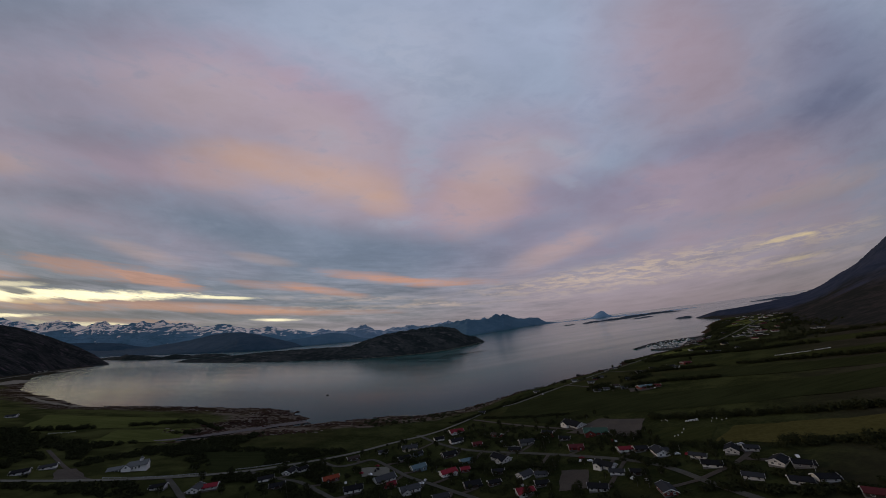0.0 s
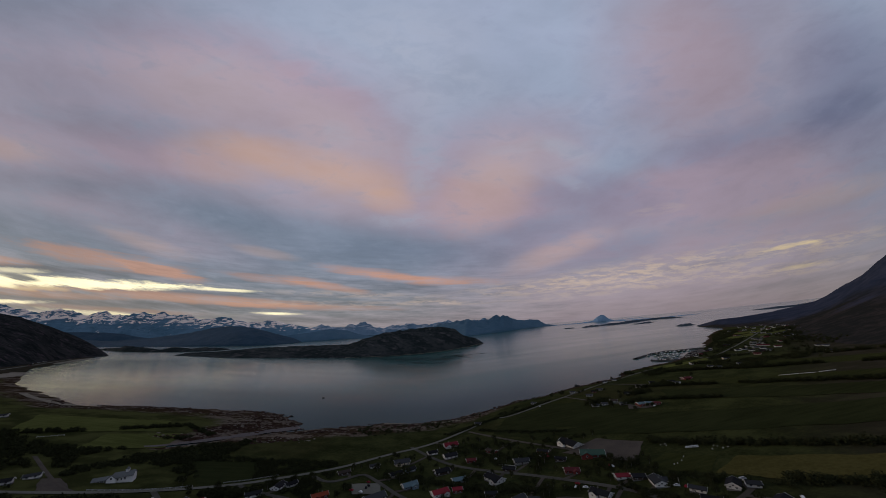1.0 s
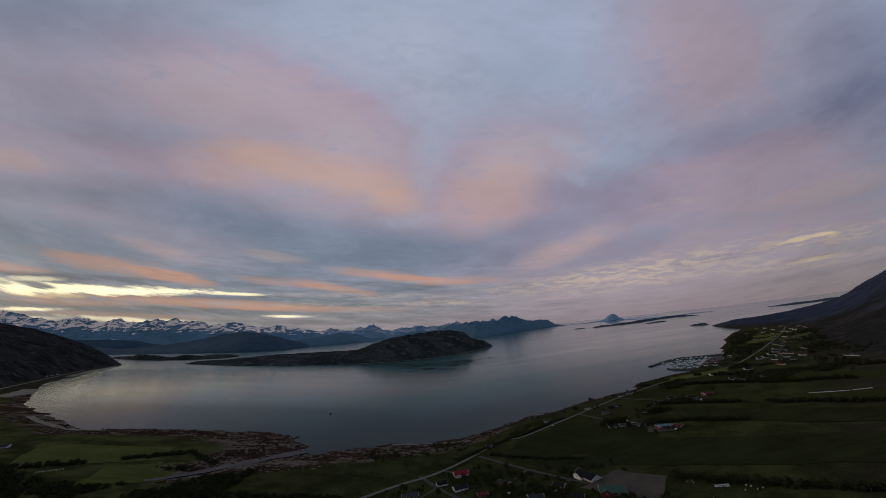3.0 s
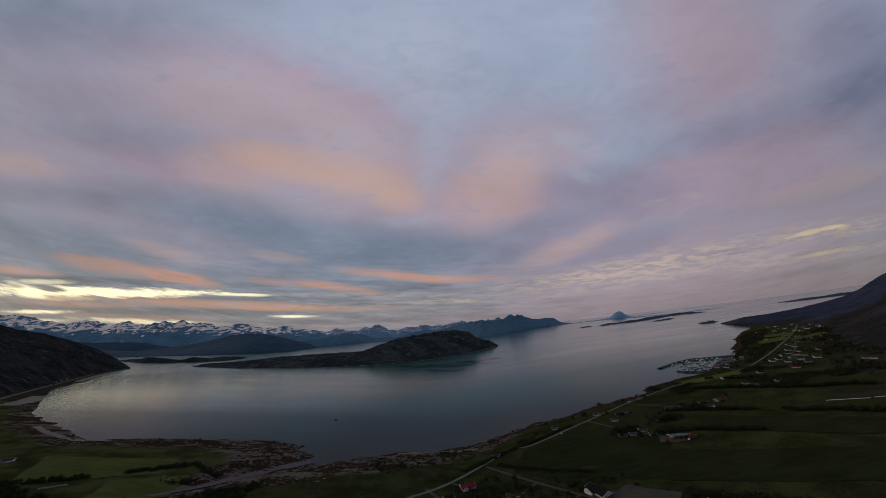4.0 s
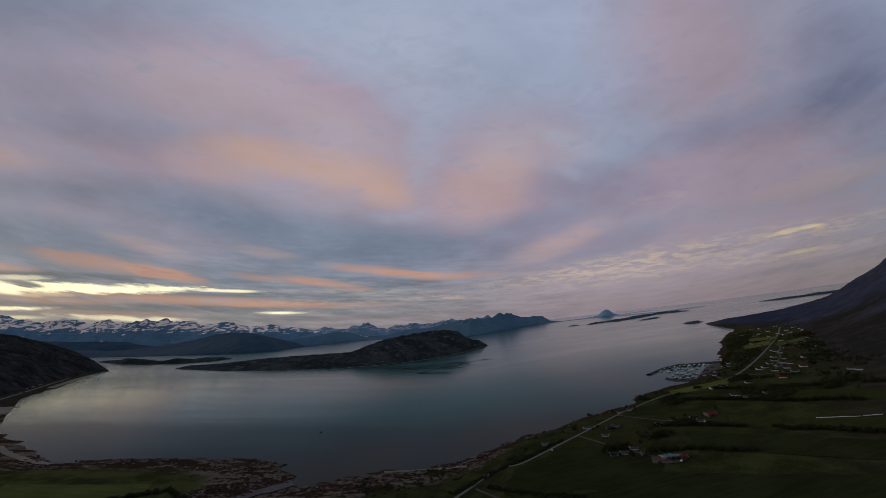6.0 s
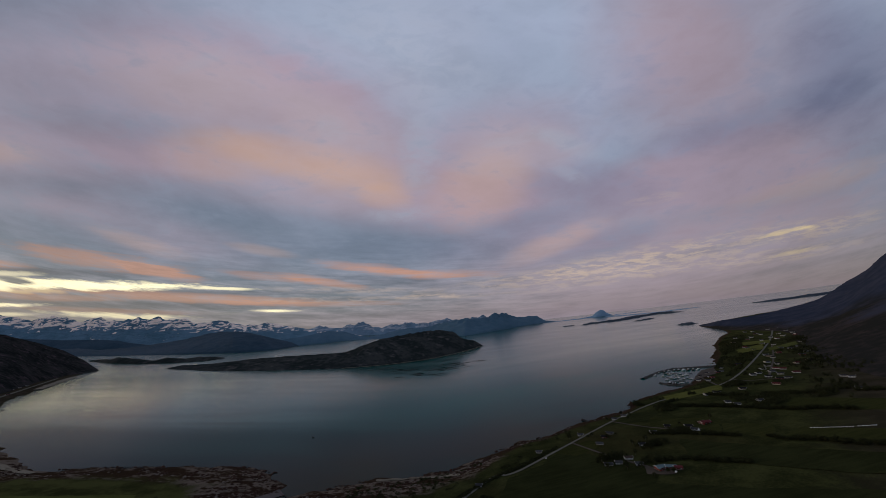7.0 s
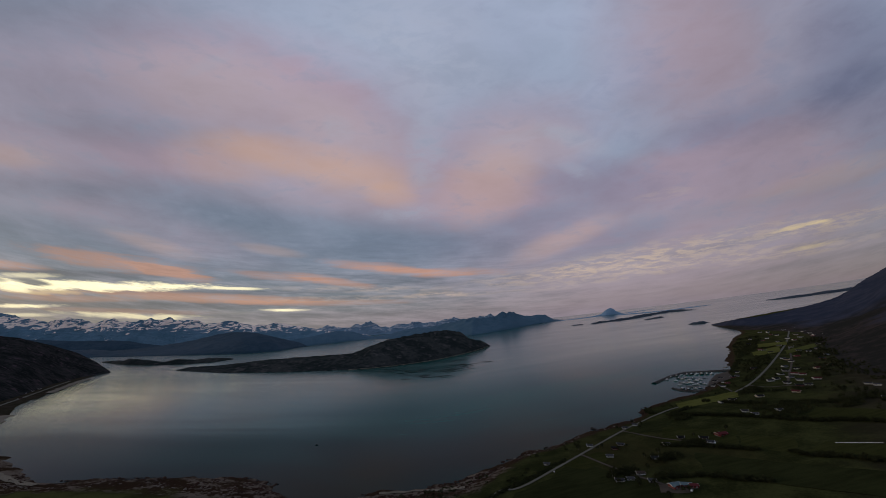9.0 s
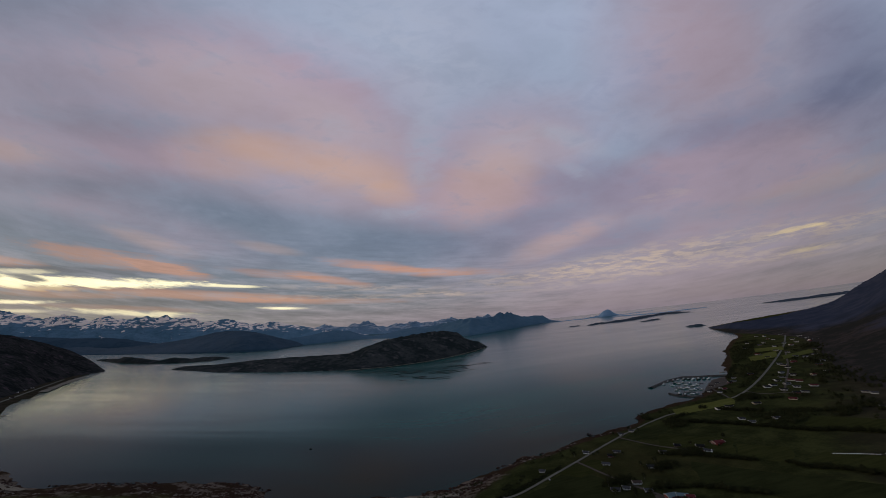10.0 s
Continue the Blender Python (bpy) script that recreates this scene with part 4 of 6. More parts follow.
def house(x, y, length, width, turn, roof, wall, where, group, detail=True):
    """A gabled house: base, boarded walls, two roof slopes with barge boards, chimney, windows and a door."""
    shed = length < 7.1 and width < 5.5
    length *= 1.16
    name = "shed" if shed and detail else "barn" if wall == RED_WALL and length > 9 else "house"
    ob = thing(name, x, y, turn, f"{WALL_WORDS[wall]} {name}, {ROOF_WORDS[roof]}, {where}", name, group)
    a, b = length / 2, width / 2
    eave = 1.35 if shed else 1.38 + 0.10 * (int(x * 7 + y * 3) % 4)
    top = eave + b * (0.38 + 0.04 * (int(x + y) % 4))
    part("base", box(-a - 0.05, a + 0.05, -b - 0.05, b + 0.05, -2.0, 0.25), CONCRETE, ob)
    v = [(sx * a, sy * b, z) for z in (0.25, eave + 0.25) for sx, sy in ((-1, -1), (1, -1), (1, 1), (-1, 1))] + [(-a, 0, top + 0.25), (a, 0, top + 0.25)]
    part("wall", (v, [(0, 1, 5, 4), (2, 3, 7, 6), (1, 2, 6, 9, 5), (3, 0, 4, 8, 7)]), wall, ob)
    pitch = (top - eave) / b
    out, thick, o = 0.5, 0.22, 0.25
    for s in (-1, 1):
        y1, z1 = s * (b + out), eave + o - out * pitch
        v = [(sx * (a + out), yy, zz + dz) for dz in (0.02, thick) for sx, yy, zz in ((-1, 0, top + o), (1, 0, top + o), (1, y1, z1), (-1, y1, z1))]
        part("roof", (v, [(0, 1, 2, 3)[::-s], (4, 5, 6, 7)[::s], (0, 1, 5, 4), (1, 2, 6, 5), (2, 3, 7, 6), (3, 0, 4, 7)]), roof, ob)
        for e in (-1, 1):   # pale barge boards along the gables
            xe = e * (a + out)
            v = [(xe + dx, yy, zz + dz) for dx in (0, e * 0.06) for yy, zz, dz in ((0, top + o, -0.12), (0, top + o, 0.26), (y1, z1, 0.26), (y1, z1, -0.12))]
            part("barge_board", (v, [(0, 1, 2, 3), (4, 7, 6, 5), (0, 4, 5, 1), (1, 5, 6, 2), (2, 6, 7, 3), (3, 7, 4, 0)]), WHITE_WALL, ob)
    if not shed:
        cx = a * 0.3 * (1 if int(x) % 2 else -1)
        part("chimney", joined(box(cx - 0.22, cx + 0.22, -0.22, 0.22, top, top + 0.9), box(cx - 0.27, cx + 0.27, -0.27, 0.27, top + 0.9, top + 1.0)), CONCRETE, ob)
    if detail and not shed and int(x * 3 + y) % 5 < 3:   # a lower wing at right angles
        wing, deep, side = length * 0.22, b + 1.6, 1 if int(x + y) % 2 else -1
        mid, we = side * a * 0.5, eave - 0.25
        wt = we + wing * 0.5
        v = [(mid + sx * wing, yy, z) for z in (-1.0, we + o) for sx, yy in ((-1, -deep), (1, -deep), (1, -b * 0.3), (-1, -b * 0.3))] + [(mid, -deep, wt + o), (mid, -b * 0.3, wt + o)]
        part("wing_wall", (v, [(0, 1, 5, 8, 4), (2, 3, 7, 9, 6), (1, 2, 6, 5), (3, 0, 4, 7)]), wall, ob)
        for s in (-1, 1):
            v = [(mid + xx, yy, zz + dz) for dz in (0.02, 0.2) for xx, yy, zz in ((0, -deep - 0.4, wt + o), (0, -b * 0.3, wt + o), (s * (wing + 0.4), -b * 0.3, we + o - 0.2), (s * (wing + 0.4), -deep - 0.4, we + o - 0.2))]
            part("wing_roof", (v, [(0, 1, 2, 3)[::s], (4, 5, 6, 7)[::-s], (0, 1, 5, 4), (1, 2, 6, 5), (2, 3, 7, 6), (3, 0, 4, 7)]), roof, ob)
        window(ob, mid, -deep - 0.01, 1.02, 0, 0.9, 0.75)
    if detail:
        count = max(int(length / 2.6), 1)
        for i in range(count):
            px = -a + length * (i + 0.5) / count
            if i == count // 2 and not shed:
                shared("door", DOOR, ob, pose(px, -b - 0.01, 0.15, 0, 0, 0) @ Matrix.Scale(0.68, 4))
            else:
                window(ob, px, -b - 0.01, 1.02, 0, 0.9, 0.75)
            window(ob, px, b + 0.01, 1.02, 180, 0.9, 0.75)
        for s, angle in ((1, 90), (-1, -90)):
            window(ob, s * (a + 0.01), 0, min(eave + 0.5, top - 0.35), angle, 0.8, 0.6)
            if width > 5:
                window(ob, s * (a + 0.01), b * 0.45, 1.02, angle, 0.9, 0.75)
                window(ob, s * (a + 0.01), -b * 0.45, 1.02, angle, 0.9, 0.75)
    else:
        for s, angle in ((-1, 0), (1, 180)):
            window(ob, -a * 0.45, s * (b + 0.01), 1.2, angle, 0.9, 0.75)
            window(ob, a * 0.45, s * (b + 0.01), 1.2, angle, 0.9, 0.75)
    return ob


VILLAGE_A = [
    (-70.8, 247, 6.4, 4.3, 27, BROWN_ROOF, BROWN_WALL),
    (-75.9, 212, 7.4, 5, 26, ORANGE_ROOF, RED_WALL),
    (-59.5, 197.9, 8.2, 5.6, 15, DARK_ROOF, WHITE_WALL),
    (-44.3, 211.7, 10.1, 6.9, 32, GREY_ROOF, WHITE_WALL),
    (-28.4, 197.3, 9.1, 6.2, 20, GREY_ROOF, WHITE_WALL),
    (-33.4, 267.6, 9.3, 6.3, 10, GREY_ROOF, CREAM_WALL),
    (-52.3, 260.7, 5.6, 3.8, 16, GREY_ROOF, WHITE_WALL),
    (-35.7, 246.1, 6.8, 4.6, 26, DARK_ROOF, GREY_WALL),
    (-25.1, 228.2, 7.8, 5.3, 27, TEAL_ROOF, BLUE_WALL),
    (-103.5, 220.9, 7, 5.2, 81, DARK_ROOF, WHITE_WALL),
    (-97.6, 224.9, 5.6, 3.8, 46, DARK_ROOF, WHITE_WALL),
    (-112.3, 208.6, 6.7, 4.6, 23, DARK_ROOF, WHITE_WALL),
    (-101.8, 199.5, 6.5, 4.4, 21, DARK_ROOF, BROWN_WALL),
    (-26.4, 253.6, 5.6, 3.8, 36, DARK_ROOF, BLUE_WALL),
    (-11, 286, 6.4, 4.4, 20, DARK_ROOF, WHITE_WALL),
    (4.3, 302.2, 9.7, 6.6, 13, RED_ROOF, WHITE_WALL),
]
VILLAGE_B = [
    (2.6, 275.8, 8.5, 5.8, 21, DARK_ROOF, WHITE_WALL),
    (17.3, 261.4, 5.6, 3.8, 5, MAROON_ROOF, RED_WALL),
    (-4.4, 247, 8.5, 5.8, 21, DARK_ROOF, BROWN_WALL),
    (6.1, 231.5, 6.9, 4.7, 15, TEAL_ROOF, BLUE_WALL),
    (-6.3, 215.9, 8.4, 5.7, 25, RED_ROOF, WHITE_WALL),
    (4.2, 218.1, 4.6, 3.8, 8, RED_ROOF, RED_WALL),
    (28.4, 225.4, 10.4, 7.1, -58, DARK_ROOF, WHITE_WALL),
    (40.1, 236.1, 6.7, 4.5, -18, DARK_ROOF, BROWN_WALL),
    (50.1, 243.9, 8.1, 5.5, 2, GREY_ROOF, GREY_WALL),
    (34.5, 273.9, 6.7, 4.6, -48, BROWN_ROOF, RED_WALL),
    (68.7, 253.1, 6.2, 4.2, -33, DARK_ROOF, RED_WALL),
    (90.1, 256.7, 13.3, 9, -68, DARK_ROOF, WHITE_WALL),
    (94.9, 231.2, 12.6, 8, -18, GREEN_ROOF, RED_WALL),
    (74.2, 215, 7.2, 4.9, -9, MAROON_ROOF, RED_WALL),
    (94.6, 194, 6.4, 4.4, -4, RED_ROOF, WHITE_WALL),
    (6.3, 196, 7.6, 5.2, 12, DARK_ROOF, BROWN_WALL),
    (18.4, 193.9, 5.6, 3.8, 13, DARK_ROOF, BROWN_WALL),
]
VILLAGE_C = [
    (76.6, 182.1, 8.2, 5.6, -54, DARK_ROOF, WHITE_WALL),
    (77.7, 172.2, 5.6, 3.8, -23, GREY_ROOF, WHITE_WALL),
    (63.3, 163.3, 7.2, 4.9, -20, DARK_ROOF, WHITE_WALL),
    (36.2, 195.5, 7, 5.2, 33, GREY_ROOF, WHITE_WALL),
    (44.3, 191.8, 5.6, 3.8, -6, GREY_ROOF, GREY_WALL),
    (23, 206.9, 5.6, 3.8, 0, DARK_ROOF, BROWN_WALL),
    (31.5, 177.4, 7.7, 5.2, 7, RED_ROOF, WHITE_WALL),
    (-11.4, 185.5, 6.9, 4.7, 13, GREY_ROOF, GREY_WALL),
    (106, 179.5, 7.9, 6.3, 78, GREY_ROOF, WHITE_WALL),
    (101.1, 189.2, 5.6, 3.8, -11, DARK_ROOF, BROWN_WALL),
    (115.8, 164.6, 5.6, 3.8, -41, GREY_ROOF, WHITE_WALL),
    (114, 153.9, 6.4, 4.3, -32, DARK_ROOF, WHITE_WALL),
    (130.5, 160.7, 7, 5.2, 47, DARK_ROOF, WHITE_WALL),
    (136.5, 156.8, 4.6, 3.8, -27, GREY_ROOF, WHITE_WALL),
    (133.7, 140.4, 7, 5.2, 31, DARK_ROOF, WHITE_WALL),
    (137.3, 133.4, 5.6, 3.8, -34, DARK_ROOF, GREY_WALL),
]
VILLAGE_D = [
    (125.7, 124.5, 5.6, 3.8, -32, DARK_ROOF, WHITE_WALL),
    (132.7, 121.5, 5.6, 3.8, -13, DARK_ROOF, WHITE_WALL),
    (86.2, 146.1, 7, 5.4, 79, GREY_ROOF, RED_WALL),
    (133.4, 106.5, 5.6, 3.8, -38, MAROON_ROOF, BROWN_WALL),
    (-235.4, 193.5, 5.6, 3.8, 30, DARK_ROOF, WHITE_WALL),
    (-232.4, 204.6, 5.6, 3.8, 30, GREY_ROOF, WHITE_WALL),
    (-135.3, 193.8, 6.6, 4.5, 16, RED_ROOF, WHITE_WALL),
    (-140.2, 190.3, 7, 5.2, 99, GREY_ROOF, WHITE_WALL),
    (-381.4, 313.8, 5.6, 3.8, 25, GREY_ROOF, WHITE_WALL),
    (117.4, 136.3, 5.6, 3.8, -39, GREY_ROOF, WHITE_WALL),
    (-40.1, 203.5, 5.6, 3.8, 24, RED_ROOF, RED_WALL),
    (-159.1, 189.6, 5.6, 3.8, 10, DARK_ROOF, WHITE_WALL),
    (41.5, 181.3, 5.6, 3.8, -5, DARK_ROOF, BROWN_WALL),
    (74.4, 234.4, 5.6, 3.8, -25, DARK_ROOF, BROWN_WALL),
    (85.5, 166.6, 5.6, 3.8, -23, DARK_ROOF, BROWN_WALL),
]
FARMS = [
    (170.5, 345.2, 5.6, 3.8, -11, BROWN_ROOF, WHITE_WALL),
    (149.9, 341.6, 5.6, 3.8, -18, GREY_ROOF, WHITE_WALL),
    (158.7, 340.3, 4.6, 3.8, -18, GREY_ROOF, WHITE_WALL),
    (166.4, 392.1, 5.6, 3.8, -22, GREY_ROOF, WHITE_WALL),
    (196.8, 366.8, 4.6, 3.8, -20, GREY_ROOF, WHITE_WALL),
    (180.8, 315.2, 7.1, 4.8, 7, TEAL_ROOF, RED_WALL),
    (187.9, 312.9, 6.4, 4.3, -18, TEAL_ROOF, RED_WALL),
    (191.3, 308.9, 4.6, 3.8, -18, MAROON_ROOF, RED_WALL),
    (171.4, 330, 4.6, 3.8, -18, GREY_ROOF, WHITE_WALL),
    (189.4, 415.1, 5.6, 3.8, -24, GREY_ROOF, GREY_WALL),
    (235.5, 468.5, 4.6, 3.8, -33, GREY_ROOF, WHITE_WALL),
    (162.7, 431.5, 4.6, 3.8, -29, GREY_ROOF, WHITE_WALL),
    (220.9, 464.8, 4.6, 3.8, -32, GREY_ROOF, WHITE_WALL),
    (278, 386.2, 8.7, 5.9, 4, MAROON_ROOF, RED_WALL),
    (259.8, 386.4, 5.6, 3.8, -22, DARK_ROOF, BROWN_WALL),
    (257.7, 374.4, 4.6, 3.8, -45, GREY_ROOF, WHITE_WALL),
    (179.4, 408.1, 4.6, 3.8, -24, DARK_ROOF, RED_WALL),
]
FARMS_B = [
    (343.8, 430.7, 4.6, 3.8, -28, GREY_ROOF, WHITE_WALL),
    (343.2, 417, 4.6, 3.8, -28, GREY_ROOF, WHITE_WALL),
    (367, 412.8, 4.6, 3.8, -4, GREY_ROOF, WHITE_WALL),
    (106.4, 407.5, 4.6, 3.8, -26, GREY_ROOF, WHITE_WALL),
    (34.8, 361, 4.6, 3.8, -15, GREY_ROOF, WHITE_WALL),
    (447.8, 379.3, 4.6, 3.8, -37, GREY_ROOF, WHITE_WALL),
    (489.9, 418.8, 4.6, 3.8, -40, GREY_ROOF, WHITE_WALL),
    (491.5, 428.5, 4.6, 3.8, -40, GREY_ROOF, WHITE_WALL),
    (757.9, 658.4, 4.6, 3.8, -56, GREY_ROOF, WHITE_WALL),
    (794.6, 700.5, 4.6, 3.8, -57, GREY_ROOF, GREY_WALL),
    (244.9, 398.6, 4.6, 3.8, -22, DARK_ROOF, BROWN_WALL),
    (223.9, 390.6, 4.6, 3.8, -21, GREY_ROOF, WHITE_WALL),
    (555, 747.7, 4.6, 3.8, -39, GREY_ROOF, WHITE_WALL),
    (471.5, 585.7, 4.6, 3.8, -43, GREY_ROOF, GREY_WALL),
]
HAMLET = [
    (465, 522.3, 4.6, 3.8, -20, GREY_ROOF, WHITE_WALL),
    (476.2, 524.9, 4.6, 3.8, -5, DARK_ROOF, WHITE_WALL),
    (501.2, 542.8, 4.6, 3.8, -4, DARK_ROOF, WHITE_WALL),
    (489.7, 517.4, 4.6, 3.8, -5, GREY_ROOF, GREY_WALL),
    (463.7, 497.1, 4.6, 3.8, -38, DARK_ROOF, WHITE_WALL),
    (482.3, 497.3, 4.6, 3.8, -39, GREY_ROOF, WHITE_WALL),
    (509.2, 518.6, 4.6, 3.8, -41, MAROON_ROOF, WHITE_WALL),
    (538.1, 553.6, 4.6, 3.8, -42, DARK_ROOF, WHITE_WALL),
    (544.7, 578.6, 4.6, 3.8, -3, GREY_ROOF, WHITE_WALL),
    (458.5, 475.6, 4.6, 3.8, -37, DARK_ROOF, RED_WALL),
    (466.4, 471.9, 4.6, 3.8, -38, GREY_ROOF, WHITE_WALL),
    (581.1, 603.4, 4.6, 3.8, -45, DARK_ROOF, WHITE_WALL),
    (600.7, 636, 4.6, 3.8, -46, GREY_ROOF, WHITE_WALL),
    (661, 735.4, 4.6, 3.8, -49, GREY_ROOF, WHITE_WALL),
    (647.1, 705.8, 4.6, 3.8, -48, DARK_ROOF, WHITE_WALL),
    (666.1, 651.6, 4.6, 3.8, -49, GREY_ROOF, WHITE_WALL),
]
HAMLET_B = [
    (668.1, 671.3, 4.6, 3.8, -49, GREY_ROOF, WHITE_WALL),
    (704, 720.3, 4.6, 3.8, -50, DARK_ROOF, WHITE_WALL),
    (715.1, 756, 4.6, 3.8, -50, GREY_ROOF, WHITE_WALL),
    (807.7, 827.8, 4.6, 3.8, -53, GREY_ROOF, WHITE_WALL),
    (865, 862.4, 4.6, 3.8, -55, DARK_ROOF, WHITE_WALL),
    (859.9, 906.1, 4.6, 3.8, -55, GREY_ROOF, WHITE_WALL),
    (811.7, 883.2, 4.6, 3.8, -54, GREY_ROOF, WHITE_WALL),
    (737.8, 697.9, 4.6, 3.8, -52, GREY_ROOF, WHITE_WALL),
    (774.9, 721.2, 4.6, 3.8, -54, DARK_ROOF, WHITE_WALL),
    (885, 846.9, 4.6, 3.8, -57, GREY_ROOF, WHITE_WALL),
    (917.9, 894, 4.6, 3.8, -57, GREY_ROOF, WHITE_WALL),
    (957.8, 983.2, 4.6, 3.8, -58, GREY_ROOF, WHITE_WALL),
    (689.2, 657.4, 4.6, 3.8, -50, GREY_ROOF, GREY_WALL),
]
HARBOUR = [
    (452.3, 595.6, 4.6, 3.8, -47, GREY_ROOF, WHITE_WALL),
    (433.9, 585, 4.6, 3.8, -50, DARK_ROOF, WHITE_WALL),
    (465.1, 637.7, 5.4, 3.8, -76, GREY_ROOF, GREY_WALL),
    (431.8, 558.2, 4.6, 3.8, -8, MAROON_ROOF, RED_WALL),
    (441, 616, 4.6, 3.8, -73, GREY_ROOF, WHITE_WALL),
    (415.3, 547.2, 4.6, 3.8, -43, GREY_ROOF, WHITE_WALL),
    (463.2, 583.9, 4.6, 3.8, -7, DARK_ROOF, RED_WALL),
    (411.5, 561.8, 4.6, 3.8, -47, GREY_ROOF, WHITE_WALL),
    (463.5, 658.5, 5, 3.8, -76, GREY_ROOF, GREY_WALL),
    (490.3, 607.4, 4.6, 3.8, -45, DARK_ROOF, WHITE_WALL),
]
WEST = [
    (-1100.2, 996.8, 5.8, 4, 96, GREY_ROOF, WHITE_WALL),
    (-1068.6, 953.1, 4.6, 3.8, 96, GREY_ROOF, WHITE_WALL),
    (-1041.2, 900.2, 4.6, 3.8, 95, DARK_ROOF, WHITE_WALL),
    (-1134.5, 1044.5, 5.4, 3.8, 97, GREY_ROOF, WHITE_WALL),
    (-1411.8, 1446.9, 6, 4.1, 88, GREY_ROOF, WHITE_WALL),
    (-1395.9, 1402.4, 5.6, 3.8, 87, GREY_ROOF, WHITE_WALL),
    (-977.7, 866.9, 4.7, 3.8, 93, DARK_ROOF, RED_WALL),
    (-974.9, 820.8, 4.6, 3.8, 94, GREY_ROOF, WHITE_WALL),
]
lot = np.random.default_rng(21)
road_line = resample(MAIN_ROAD[:7], 60)
STRAY = []
while len(STRAY) < 34:   # more houses strung along the road past the hamlet
    (x, y), off = road_line[int(lot.integers(4, 60))], lot.uniform(-70, 75)
    x, y = x + off * 0.7 + lot.uniform(-8, 8), y - off * 0.7
    if abs(off) > 9 and 40 < float(shore(np.array([x]), np.array([y]))[0]) and all(math.hypot(x - h[0], y - h[1]) > 11 for h in HAMLET + HAMLET_B + HARBOUR + STRAY):
        STRAY.append((float(x), float(y), 6.4, 4.4, float(lot.uniform(-70, 20)), (GREY_ROOF, DARK_ROOF, MAROON_ROOF)[len(STRAY) % 3], (WHITE_WALL, WHITE_WALL, CREAM_WALL, RED_WALL)[len(STRAY) % 4]))
for rows, where, group, detail in ((VILLAGE_A + VILLAGE_B + VILLAGE_C + VILLAGE_D, "among village gardens", "houses of the village", True), (FARMS, "beside the coast road", "farm buildings", True),
                                   (FARMS_B, "between the fields", "farm buildings", False), ([(*h[:2], h[2] * 1.3, h[3] * 1.2, *h[4:]) for h in HAMLET + HAMLET_B] + STRAY, "in the hamlet", "houses of the hamlet", False),
                                   (HARBOUR, "on the harbour quay", "harbour sheds", False), (WEST, "across the bay", "houses across the bay", False)):
    for row in rows:
        house(*row, where, group, detail)
HOUSES = VILLAGE_A + VILLAGE_B + VILLAGE_C + VILLAGE_D + FARMS

# a drive from each house of the village to the nearest lane
for h in VILLAGE_A + VILLAGE_B + VILLAGE_C + VILLAGE_D:
    if h[2] < 6.0:
        continue
    near = (1e9, None)
    for line in [MAIN_ROAD] + [line for wide, line in LANES]:
        for p in resample(line, 80):
            near = min(near, (math.hypot(p[0] - h[0], p[1] - h[1]), (float(p[0]), float(p[1]))))
    if near[0] < 34:
        k = math.radians(h[4])
        fx, fy = h[0] + math.sin(k) * h[3] * 0.75, h[1] - math.cos(k) * h[3] * 0.75
        strip("driveway", [(h[0] + math.cos(k) * h[2] * 0.5, h[1] + math.sin(k) * h[2] * 0.5), (fx + math.cos(k) * h[2] * 0.4, fy + math.sin(k) * h[2] * 0.4), near[1]], 2.3, GRAVEL, "short gravel drive up to a house", "driveway", 0.34, 0.3)

# the church: nave, lower hall, tower with a pointed cap
(cx0, cy0), (cx1, cy1) = [(-204, 207), (-185, 215)]
turn = math.degrees(math.atan2(cy1 - cy0, cx1 - cx0))
church = thing("church", (cx0 + cx1) / 2, (cy0 + cy1) / 2 + 2, turn, "white boarded church with a small tower and low hall", "church")


def gabled(x0, x1, half, eave, top, name_wall, name_roof):
    v = [(x, y, z) for z in (-1.5, eave) for x, y in ((x0, -half), (x1, -half), (x1, half), (x0, half))] + [(x0, 0, top), (x1, 0, top)]
    part(name_wall, (v, [(0, 1, 5, 4), (2, 3, 7, 6), (1, 2, 6, 9, 5), (3, 0, 4, 8, 7)]), WHITE_WALL, church)
    k = (top - eave) / half
    for s in (-1, 1):
        v = [(x, yy, zz + d) for d in (0.03, 0.25) for x, yy, zz in ((x0 - 0.3, 0, top), (x1 + 0.3, 0, top), (x1 + 0.3, s * (half + 0.4), eave - 0.4 * k), (x0 - 0.3, s * (half + 0.4), eave - 0.4 * k))]
        part(name_roof, (v, [(0, 1, 2, 3)[::-s], (4, 5, 6, 7)[::s], (0, 1, 5, 4), (1, 2, 6, 5), (2, 3, 7, 6), (3, 0, 4, 7)]), CHURCH_ROOF, church)


gabled(-9.5, 0.5, 2.4, 1.7, 2.9, "hall_wall", "hall_roof")
gabled(0.0, 9.2, 3.0, 2.2, 4.1, "nave_wall", "nave_roof")
part("tower", joined(box(4.9, 6.5, -0.8, 0.8, 2.0, 5.0), box(4.75, 6.65, -0.95, 0.95, 5.0, 5.2)), WHITE_WALL, church)
part("spire", ([(4.8, -0.9, 5.2), (6.6, -0.9, 5.2), (6.6, 0.9, 5.2), (4.8, 0.9, 5.2), (5.7, 0, 6.6)], [(0, 1, 4), (1, 2, 4), (2, 3, 4), (3, 0, 4)]), CHURCH_ROOF, church)
for i in range(3):
    window(church, 2.4 + 1.6 * i, -3.01, 1.2, 0, 0.7, 1.2)
for i in range(4):
    window(church, -8.2 + 1.7 * i, -2.41, 0.9, 0)

